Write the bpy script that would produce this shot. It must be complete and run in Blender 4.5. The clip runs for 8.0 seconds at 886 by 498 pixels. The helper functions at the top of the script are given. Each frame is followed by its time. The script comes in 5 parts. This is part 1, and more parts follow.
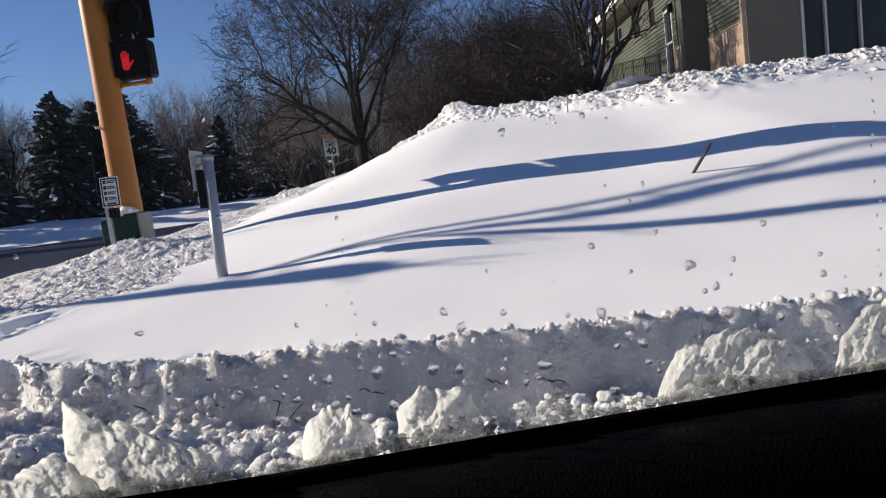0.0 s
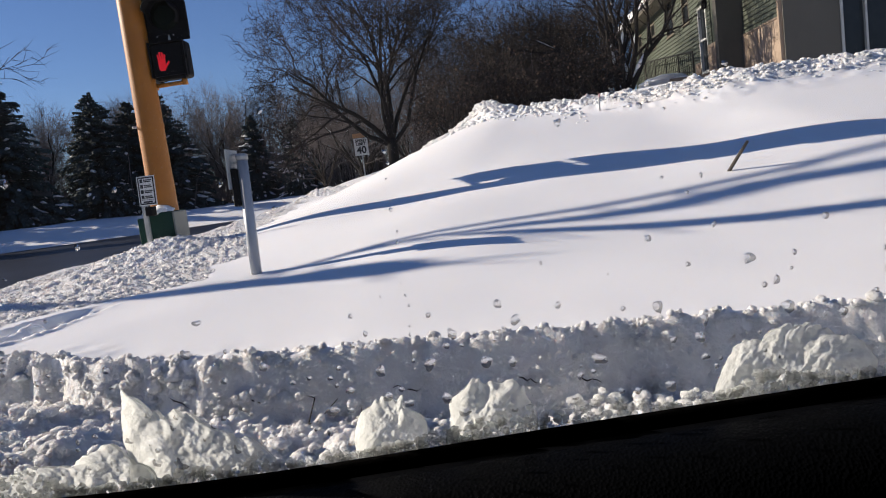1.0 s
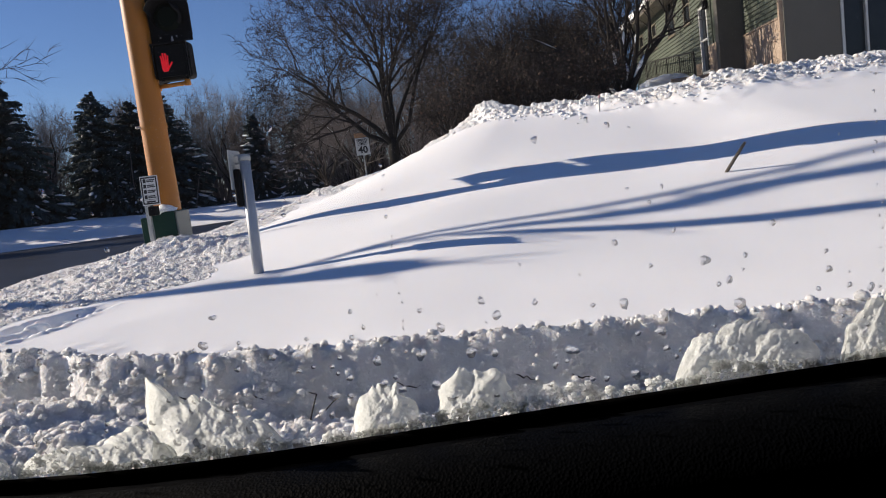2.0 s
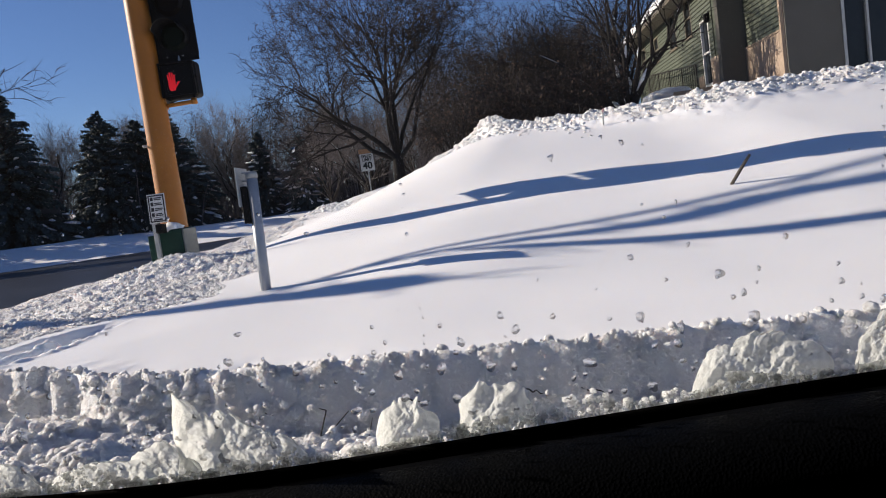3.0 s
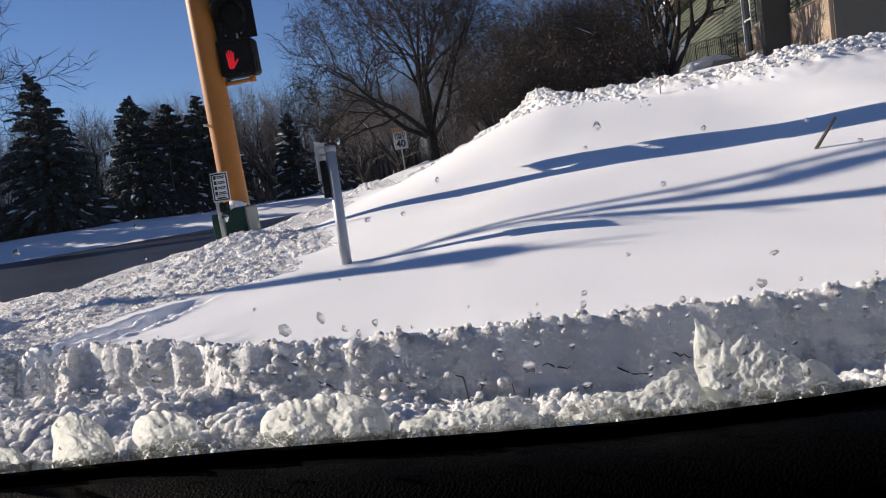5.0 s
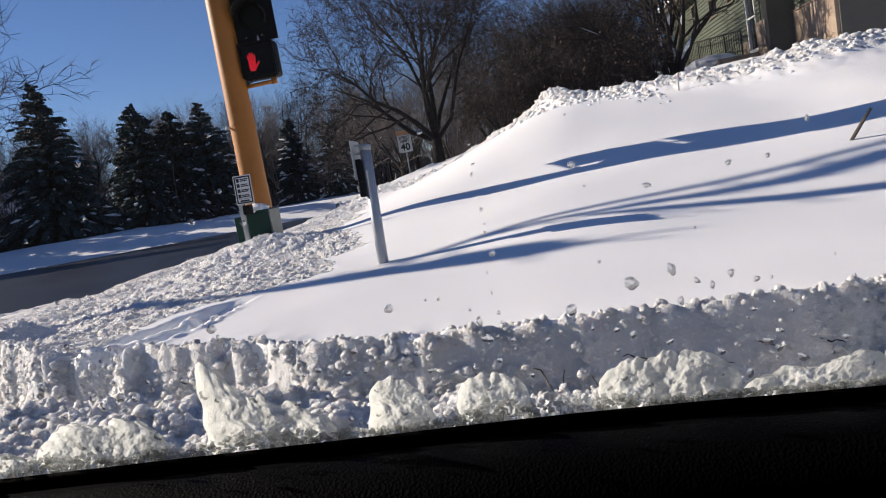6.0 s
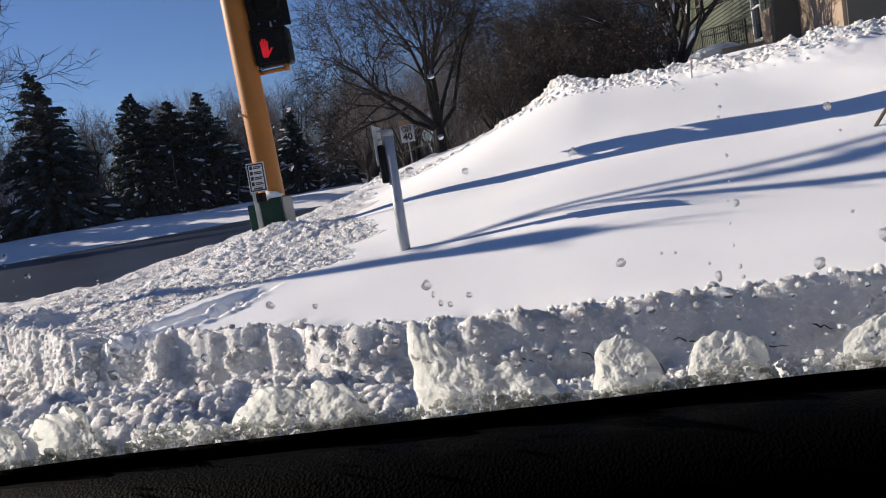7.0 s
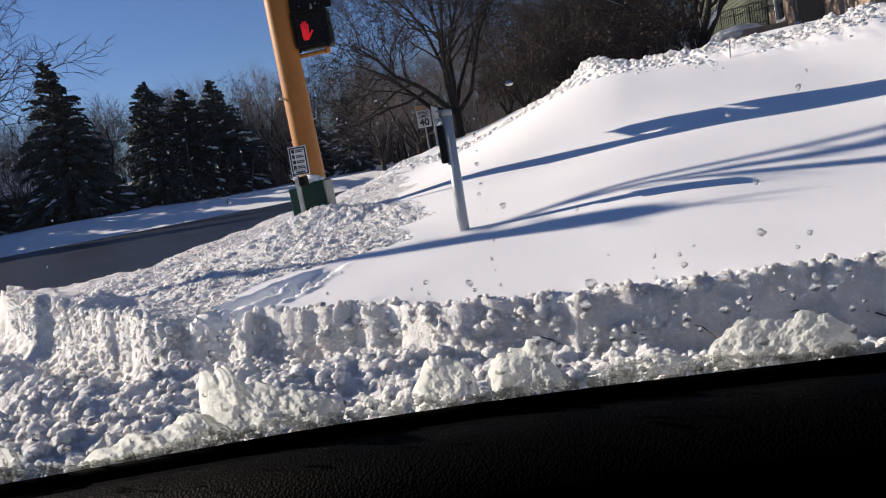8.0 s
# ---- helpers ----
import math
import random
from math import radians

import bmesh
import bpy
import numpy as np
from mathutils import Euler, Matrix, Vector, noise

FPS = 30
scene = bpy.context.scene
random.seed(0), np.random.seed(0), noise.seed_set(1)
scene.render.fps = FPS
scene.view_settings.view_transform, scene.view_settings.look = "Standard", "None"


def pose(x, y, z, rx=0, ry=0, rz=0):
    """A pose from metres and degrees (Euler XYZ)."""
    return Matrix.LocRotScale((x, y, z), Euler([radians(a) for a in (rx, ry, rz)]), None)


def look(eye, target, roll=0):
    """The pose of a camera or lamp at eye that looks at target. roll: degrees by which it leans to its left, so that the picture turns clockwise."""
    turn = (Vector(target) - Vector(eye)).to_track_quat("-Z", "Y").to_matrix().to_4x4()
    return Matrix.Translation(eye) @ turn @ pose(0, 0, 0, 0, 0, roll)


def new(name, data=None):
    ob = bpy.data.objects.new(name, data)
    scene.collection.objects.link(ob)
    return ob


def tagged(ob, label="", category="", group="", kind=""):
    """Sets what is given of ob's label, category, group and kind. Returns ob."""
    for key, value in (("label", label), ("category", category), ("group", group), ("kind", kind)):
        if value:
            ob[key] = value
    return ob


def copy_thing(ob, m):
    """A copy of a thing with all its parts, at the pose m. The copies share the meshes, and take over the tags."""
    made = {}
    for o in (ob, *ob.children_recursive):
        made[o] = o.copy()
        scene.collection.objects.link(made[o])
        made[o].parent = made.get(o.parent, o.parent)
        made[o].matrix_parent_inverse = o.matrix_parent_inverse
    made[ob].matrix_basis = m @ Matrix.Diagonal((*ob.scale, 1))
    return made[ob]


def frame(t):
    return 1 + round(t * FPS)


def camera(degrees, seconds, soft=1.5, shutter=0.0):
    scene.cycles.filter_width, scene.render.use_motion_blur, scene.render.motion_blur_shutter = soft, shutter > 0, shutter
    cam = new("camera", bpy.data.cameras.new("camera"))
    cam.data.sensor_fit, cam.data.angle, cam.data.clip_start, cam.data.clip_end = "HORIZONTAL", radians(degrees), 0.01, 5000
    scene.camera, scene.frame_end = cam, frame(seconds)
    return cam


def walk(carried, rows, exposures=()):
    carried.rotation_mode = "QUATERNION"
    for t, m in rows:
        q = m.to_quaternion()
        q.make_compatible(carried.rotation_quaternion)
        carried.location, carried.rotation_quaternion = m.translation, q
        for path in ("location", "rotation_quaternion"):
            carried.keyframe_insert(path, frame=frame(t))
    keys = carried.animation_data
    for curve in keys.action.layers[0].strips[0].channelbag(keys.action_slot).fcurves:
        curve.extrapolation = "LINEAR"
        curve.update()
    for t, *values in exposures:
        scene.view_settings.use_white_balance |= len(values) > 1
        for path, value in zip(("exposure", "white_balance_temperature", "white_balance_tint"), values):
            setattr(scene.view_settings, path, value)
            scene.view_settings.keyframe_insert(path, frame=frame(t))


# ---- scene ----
cam = camera(64.0, 8.0, soft=1.05)
PATH = [
    (0, (-0.023, -0.011, 1.333), (-0.022, 1.975, 1.099), -7.3),
    (0.5, (-0.042, -0.005, 1.328), (-0.108, 1.98, 1.096), -7.0),
    (1, (-0.04, -0.01, 1.33), (-0.121, 1.976, 1.104), -7.4),
    (2.5, (-0.026, -0.083, 1.341), (-0.112, 1.902, 1.114), -7.3),
    (3, (-0.039, -0.08, 1.342), (-0.132, 1.909, 1.158), -7.9),
    (3.5, (-0.095, -0.078, 1.342), (-0.207, 1.909, 1.144), -7.8),
    (4, (-0.17, -0.066, 1.33), (-0.28, 1.917, 1.094), -7.5),
    (4.5, (-0.282, -0.063, 1.34), (-0.441, 1.915, 1.095), -8.8),
    (5.8, (-0.644, -0.066, 1.349), (-0.828, 1.914, 1.139), -9.3),
    (6, (-0.686, -0.054, 1.346), (-0.859, 1.927, 1.123), -10.0),
    (6.5, (-0.769, -0.052, 1.347), (-0.952, 1.926, 1.122), -9.5),
    (7, (-0.856, -0.036, 1.343), (-1.029, 1.941, 1.094), -10.0),
    (7.5, (-0.979, -0.052, 1.347), (-1.172, 1.922, 1.09), -9.7),
    (8, (-1.202, -0.053, 1.36), (-1.407, 1.916, 1.079), -10.5),
]
walk(cam, [(t, look(eye, aim, roll)) for t, eye, aim, roll in PATH],
     [(0.0, 0.0, 6600, 28), (8.0, 0.0, 6600, 28)])

# ---- world, sun ----
SUN_EL, SUN_DIR = radians(22.7), Vector((-0.8906, 0.2405, 0.3859))
world = bpy.data.worlds.new("sky")
world.use_nodes = True
scene.world = world
sky = world.node_tree.nodes.new("ShaderNodeTexSky")
sky.sky_type, sky.sun_disc = "NISHITA", False
sky.sun_elevation, sky.sun_rotation = SUN_EL, radians(-74.9)
sky.air_density, sky.dust_density, sky.ozone_density = 1.0, 0.0, 7.0
background = world.node_tree.nodes["Background"]
background.inputs["Strength"].default_value = 0.086
world.node_tree.links.new(sky.outputs["Color"], background.inputs["Color"])
sun_data = bpy.data.lights.new("sun", "SUN")
sun_data.energy, sun_data.angle, sun_data.color = 7.2, radians(0.38), (0.98, 0.95, 0.745)
sun = new("sun", sun_data)
sun.matrix_world = look(SUN_DIR * 60, (0, 0, 0))


# ---- materials ----
def material(name, colour, rough=0.6, metal=0.0, second=None, scale=8.0, blend=0.5, bump=0.0, bump_scale=60.0,
             specular=0.5, transmission=0.0, ior=1.45, spots=None, object_random=0.0, bump_depth=1.0):
    """A surface with a colour that varies at two scales, and fine relief."""
    m = bpy.data.materials.new(name)
    m.use_nodes = True
    nt = m.node_tree
    node, link = nt.nodes.new, nt.links.new
    p = nt.nodes["Principled BSDF"]
    p.inputs["Roughness"].default_value, p.inputs["Metallic"].default_value = rough, metal
    p.inputs["Specular IOR Level"].default_value = specular
    p.inputs["Transmission Weight"].default_value, p.inputs["IOR"].default_value = transmission, ior
    p.inputs["Base Color"].default_value = (*colour, 1)
    where = node("ShaderNodeTexCoord").outputs["Object"]
    if second:
        big, small = node("ShaderNodeTexNoise"), node("ShaderNodeTexNoise")
        big.inputs["Scale"].default_value, small.inputs["Scale"].default_value = scale, scale * 9
        big.inputs["Detail"].default_value = 5
        add = node("ShaderNodeMath")
        add.operation = "MULTIPLY_ADD"
        add.inputs[1].default_value = 0.5
        ramp = node("ShaderNodeValToRGB")
        ramp.color_ramp.elements[0].position, ramp.color_ramp.elements[1].position = 0.75 - blend * 0.5, 0.75 + blend * 0.35
        ramp.color_ramp.elements[0].color, ramp.color_ramp.elements[1].color = (*colour, 1), (*second, 1)
        link(where, big.inputs["Vector"]), link(where, small.inputs["Vector"])
        link(small.outputs["Fac"], add.inputs[0]), link(big.outputs["Fac"], add.inputs[2])
        link(add.outputs[0], ramp.inputs["Fac"])
        out = ramp.outputs["Color"]
        if spots:
            speck = node("ShaderNodeTexNoise")
            speck.inputs["Scale"].default_value, speck.inputs["Detail"].default_value = spots[1], 6
            cut = node("ShaderNodeValToRGB")
            cut.color_ramp.elements[0].position, cut.color_ramp.elements[1].position = spots[2], spots[2] + 0.1
            mix = node("ShaderNodeMix")
            mix.data_type = "RGBA"
            link(where, speck.inputs["Vector"]), link(speck.outputs["Fac"], cut.inputs["Fac"])
            link(cut.outputs["Color"], mix.inputs["Factor"]), link(out, mix.inputs["A"])
            mix.inputs["B"].default_value = (*spots[0], 1)
            out = mix.outputs["Result"]
        if object_random:
            info, hue = node("ShaderNodeObjectInfo"), node("ShaderNodeHueSaturation")
            spread = node("ShaderNodeMapRange")
            spread.inputs["To Min"].default_value, spread.inputs["To Max"].default_value = 1 - object_random, 1 + object_random
            link(info.outputs["Random"], spread.inputs["Value"]), link(spread.outputs["Result"], hue.inputs["Value"])
            link(out, hue.inputs["Color"])
            out = hue.outputs["Color"]
        link(out, p.inputs["Base Color"])
    if bump:
        tex, relief = node("ShaderNodeTexNoise"), node("ShaderNodeBump")
        tex.inputs["Scale"].default_value, tex.inputs["Detail"].default_value, tex.inputs["Roughness"].default_value = bump_scale, 8, 0.62
        relief.inputs["Strength"].default_value, relief.inputs["Distance"].default_value = bump, bump_depth / bump_scale
        link(where, tex.inputs["Vector"]), link(tex.outputs["Fac"], relief.inputs["Height"])
        link(relief.outputs["Normal"], p.inputs["Normal"])
    return m


SNOW = material("snow", (0.86, 0.865, 0.87), 0.55, second=(0.80, 0.81, 0.82), scale=1.2, bump=0.12, bump_scale=140, specular=0.25)
PLOWED = material("plowed snow", (0.91, 0.91, 0.915), 0.6, second=(0.84, 0.838, 0.83), scale=3, bump=1.0, bump_scale=62, bump_depth=2.4,
                  specular=0.25, spots=((0.56, 0.51, 0.45), 30, 0.655))
for snow, deep in ((PLOWED, 0.032), (SNOW, 0.02)):
    inner = snow.node_tree.nodes["Principled BSDF"].inputs
    inner["Subsurface Weight"].default_value, inner["Subsurface Scale"].default_value = 0.7, deep
    inner["Subsurface Radius"].default_value = (1.0, 0.92, 0.85)
ROADWAY = material("wet asphalt", (0.007, 0.0085, 0.012), 0.40, specular=0.18, second=(0.022, 0.024, 0.030), scale=0.35, blend=0.5, bump=0.3, bump_scale=40)
YELLOW = material("yellow signal paint", (0.42, 0.150, 0.014), 0.5, second=(0.34, 0.118, 0.011), scale=2.2, bump=0.05, bump_scale=30,
                  spots=((0.30, 0.13, 0.03), 14, 0.70))
GREEN = material("dark green enamel", (0.003, 0.030, 0.020), 0.5, specular=0.2, second=(0.006, 0.040, 0.028), scale=6, bump=0.08)
GREYPAINT = material("galvanised grey", (0.33, 0.34, 0.33), 0.5, 0.3, second=(0.44, 0.45, 0.44), scale=9, bump=0.06, spots=((0.25, 0.2, 0.16), 20, 0.7))
BLACK = material("black polycarbonate", (0.0025, 0.0025, 0.003), 0.55, specular=0.12, second=(0.005, 0.005, 0.006), scale=10, bump=0.08, bump_scale=80)
WHITEPOST = material("weathered white post", (0.36, 0.37, 0.38), 0.45, 0.25, second=(0.47, 0.48, 0.49), scale=5, bump=0.06, spots=((0.3, 0.29, 0.27), 22, 0.68))
SIGNWHITE = material("white sign sheeting", (0.74, 0.74, 0.72), 0.4, second=(0.64, 0.64, 0.62), scale=7)
SIGNBLACK = material("black sign ink", (0.015, 0.015, 0.015), 0.5, second=(0.025, 0.025, 0.025), scale=9)
SIGNORANGE = material("faded orange sheeting", (0.42, 0.20, 0.08), 0.5, second=(0.55, 0.32, 0.18), scale=6)
BARK = material("grey-brown bark", (0.013, 0.0108, 0.0095), 0.95, second=(0.032, 0.026, 0.022), scale=5, bump=0.6, bump_scale=24, object_random=0.25)
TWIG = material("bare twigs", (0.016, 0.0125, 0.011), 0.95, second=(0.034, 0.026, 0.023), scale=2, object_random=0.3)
# paler copy of TWIG: sunlight on the far wood put into the colour
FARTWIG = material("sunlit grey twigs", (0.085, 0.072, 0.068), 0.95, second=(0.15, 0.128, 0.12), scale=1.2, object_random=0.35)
DRYLEAF = material("dry russet leaves", (0.062, 0.036, 0.024), 0.8, second=(0.10, 0.06, 0.04), scale=1.5, object_random=0.25)
NEEDLE = material("spruce needles", (0.018, 0.034, 0.030), 0.8, second=(0.045, 0.068, 0.066), scale=1.8, object_random=0.3)
STAKE = material("weathered stake", (0.06, 0.048, 0.038), 0.85, second=(0.11, 0.09, 0.07), scale=14, bump=0.4)
SIDING = material("sage green lap siding", (0.058, 0.072, 0.050), 0.6, second=(0.080, 0.094, 0.068), scale=1.3, bump=0.1)
SHADESIDING = material("olive painted panel", (0.072, 0.068, 0.058), 0.6, second=(0.09, 0.085, 0.072), scale=1.1, bump=0.15, bump_scale=20)
STONE = material("tan stone veneer", (0.29, 0.215, 0.155), 0.8, second=(0.42, 0.32, 0.24), scale=2.5, bump=0.7, bump_scale=9, spots=((0.22, 0.14, 0.09), 5, 0.6))
TRIM = material("white window trim", (0.72, 0.72, 0.70), 0.5, second=(0.62, 0.62, 0.6), scale=4)
DARKTRIM = material("brown window trim", (0.10, 0.085, 0.06), 0.5, second=(0.14, 0.12, 0.09), scale=4)
PANE = material("dark window glass", (0.014, 0.018, 0.022), 0.08, second=(0.022, 0.026, 0.03), scale=0.8, specular=0.25)
CURTAIN = material("pale blue blind", (0.16, 0.24, 0.33), 0.6, second=(0.2, 0.28, 0.36), scale=2)
IRON = material("black iron railing", (0.02, 0.02, 0.02), 0.5, 0.6, second=(0.04, 0.035, 0.03), scale=9)
ROOFING = material("asphalt shingles", (0.09, 0.085, 0.08), 0.9, second=(0.14, 0.13, 0.12), scale=6, bump=0.5, bump_scale=20)
TWINE = material("pink marker tape", (0.50, 0.26, 0.26), 0.6, second=(0.58, 0.38, 0.37), scale=8)
RUBBER = material("black window seal", (0.0012, 0.0013, 0.0015), 0.8, specular=0.02, second=(0.002, 0.0021, 0.0023), scale=30, bump=0.2, bump_scale=200)
METAL = material("dark painted body steel", (0.03, 0.032, 0.036), 0.3, 0.4, second=(0.04, 0.042, 0.046), scale=3)
LINING = material("black roof lining", (0.012, 0.012, 0.012), 0.95, specular=0.1, second=(0.018, 0.018, 0.018), scale=9, bump=0.2, bump_scale=150)


def leather(name):
    """Black grained vinyl: cells with creases between them."""
    m = material(name, (0.0014, 0.0018, 0.0027), 0.5, second=(0.0020, 0.0025, 0.0036), scale=12, specular=0.04)
    nt = m.node_tree
    cells, relief = nt.nodes.new("ShaderNodeTexVoronoi"), nt.nodes.new("ShaderNodeBump")
    where = nt.nodes.new("ShaderNodeTexCoord")
    cells.inputs["Scale"].default_value = 420
    relief.inputs["Strength"].default_value, relief.inputs["Distance"].default_value = 0.45, 0.0010
    nt.links.new(where.outputs["Object"], cells.inputs["Vector"])
    nt.links.new(cells.outputs["Distance"], relief.inputs["Height"])
    nt.links.new(relief.outputs["Normal"], nt.nodes["Principled BSDF"].inputs["Normal"])
    return m


VINYL = leather("black grained vinyl")


def lamp_material(name, colour, strength):
    m = material(name, colour, 0.4)
    p = m.node_tree.nodes["Principled BSDF"]
    p.inputs["Emission Color"].default_value, p.inputs["Emission Strength"].default_value = (*colour, 1), strength
    return m


RED_LED = lamp_material("red signal diodes", (1.0, 0.016, 0.022), 0.17)
GREEN_LENS = material("unlit green lens", (0.002, 0.006, 0.004), 0.5, specular=0.08)
DARK_LENS = material("unlit signal lens", (0.006, 0.004, 0.0035), 0.5, specular=0.08)


def clear(name, ior, rough=0.0, tint=(1, 1, 1)):
    m = bpy.data.materials.new(name)
    m.use_nodes = True
    nt = m.node_tree
    nt.nodes.remove(nt.nodes["Principled BSDF"])
    g = nt.nodes.new("ShaderNodeBsdfGlass")
    g.inputs["IOR"].default_value, g.inputs["Roughness"].default_value = ior, rough
    g.inputs["Color"].default_value = (*tint, 1)
    film, mix = nt.nodes.new("ShaderNodeBsdfTransparent"), nt.nodes.new("ShaderNodeMixShader")
    mix.inputs[0].default_value = 0.55
    nt.links.new(film.outputs[0], mix.inputs[1])
    nt.links.new(g.outputs[0], mix.inputs[2])
    nt.links.new(mix.outputs[0], nt.nodes["Material Output"].inputs["Surface"])
    return m


WATER = clear("water", 1.33)


def pane_material():
    """Clear glass: see-through, with a faint reflection that grows at grazing angles."""
    m = bpy.data.materials.new("window glass")
    m.use_nodes = True
    nt = m.node_tree
    nt.nodes.remove(nt.nodes["Principled BSDF"])
    see, shine, mix, fresnel = (nt.nodes.new("ShaderNode" + k) for k in ("BsdfTransparent", "BsdfGlossy", "MixShader", "Fresnel"))
    see.inputs["Color"].default_value = (0.97, 0.98, 0.975, 1)
    shine.inputs["Roughness"].default_value = 0.02
    fresnel.inputs["IOR"].default_value = 1.3
    nt.links.new(fresnel.outputs[0], mix.inputs[0])
    nt.links.new(see.outputs[0], mix.inputs[1])
    nt.links.new(shine.outputs[0], mix.inputs[2])
    # thin film of grime, added to veil the dark tones with a faint haze
    grime, dusty, smear = (nt.nodes.new("ShaderNode" + k) for k in ("BsdfTranslucent", "MixShader", "TexNoise"))
    grime.inputs["Color"].default_value = (0.8, 0.85, 0.95, 1)
    amount = nt.nodes.new("ShaderNodeMath")
    amount.operation = "MULTIPLY"
    amount.inputs[1].default_value = 0.004
    smear.inputs["Scale"].default_value = 9
    nt.links.new(smear.outputs["Fac"], amount.inputs[0])
    nt.links.new(amount.outputs[0], dusty.inputs[0])
    nt.links.new(mix.outputs[0], dusty.inputs[1])
    nt.links.new(grime.outputs[0], dusty.inputs[2])
    nt.links.new(dusty.outputs[0], nt.nodes["Material Output"].inputs["Surface"])
    return m


GLASS = pane_material()


def ice_material():
    """Wet granular ice: milky, lit through from behind, fine glinting grains."""
    m = material("granular ice", (0.80, 0.82, 0.81), 0.28, specular=0.5, ior=1.31)
    nt = m.node_tree
    node, link = nt.nodes.new, nt.links.new
    p = nt.nodes["Principled BSDF"]
    where, grains, relief = node("ShaderNodeTexCoord"), node("ShaderNodeTexVoronoi"), node("ShaderNodeBump")
    cloud, ramp, milky, mix = node("ShaderNodeTexNoise"), node("ShaderNodeMapRange"), node("ShaderNodeBsdfTranslucent"), node("ShaderNodeMixShader")
    see, clearing, thin = node("ShaderNodeBsdfTransparent"), node("ShaderNodeMixShader"), node("ShaderNodeMapRange")
    grains.inputs["Scale"].default_value, grains.inputs["Randomness"].default_value = 480, 1.0
    cloud.inputs["Scale"].default_value, cloud.inputs["Detail"].default_value = 85, 6
    relief.inputs["Strength"].default_value, relief.inputs["Distance"].default_value = 0.55, 0.0008
    milky.inputs["Color"].default_value = (0.70, 0.725, 0.705, 1)
    ramp.inputs["From Min"].default_value, ramp.inputs["From Max"].default_value = 0.35, 0.65
    ramp.inputs["To Min"].default_value, ramp.inputs["To Max"].default_value = 0.50, 0.78
    thin.inputs["From Min"].default_value, thin.inputs["From Max"].default_value = 0.50, 0.72
    thin.inputs["To Min"].default_value, thin.inputs["To Max"].default_value = 0.06, 0.42
    for tex in (grains, cloud):
        link(where.outputs["Object"], tex.inputs["Vector"])
    link(grains.outputs["Distance"], relief.inputs["Height"])
    link(relief.outputs["Normal"], p.inputs["Normal"]), link(relief.outputs["Normal"], milky.inputs["Normal"])
    link(cloud.outputs["Fac"], ramp.inputs["Value"]), link(ramp.outputs["Result"], mix.inputs[0])
    link(p.outputs[0], mix.inputs[1]), link(milky.outputs[0], mix.inputs[2])
    link(cloud.outputs["Fac"], thin.inputs["Value"]), link(thin.outputs["Result"], clearing.inputs[0])
    link(mix.outputs[0], clearing.inputs[1]), link(see.outputs[0], clearing.inputs[2])
    link(clearing.outputs[0], nt.nodes["Material Output"].inputs["Surface"])
    return m


ICE = ice_material()


def slush_material():
    """Loose wet grains: bright, lit through."""
    m = material("wet ice grains", (0.90, 0.91, 0.91), 0.2, specular=0.6, ior=1.31, second=(0.82, 0.84, 0.84), scale=40)
    nt = m.node_tree
    milky, mix = nt.nodes.new("ShaderNodeBsdfTranslucent"), nt.nodes.new("ShaderNodeMixShader")
    milky.inputs["Color"].default_value, mix.inputs[0].default_value = (0.98, 0.985, 0.985, 1), 0.8
    nt.links.new(nt.nodes["Principled BSDF"].outputs[0], mix.inputs[1])
    nt.links.new(milky.outputs[0], mix.inputs[2])
    nt.links.new(mix.outputs[0], nt.nodes["Material Output"].inputs["Surface"])
    return m


SLUSH = slush_material()


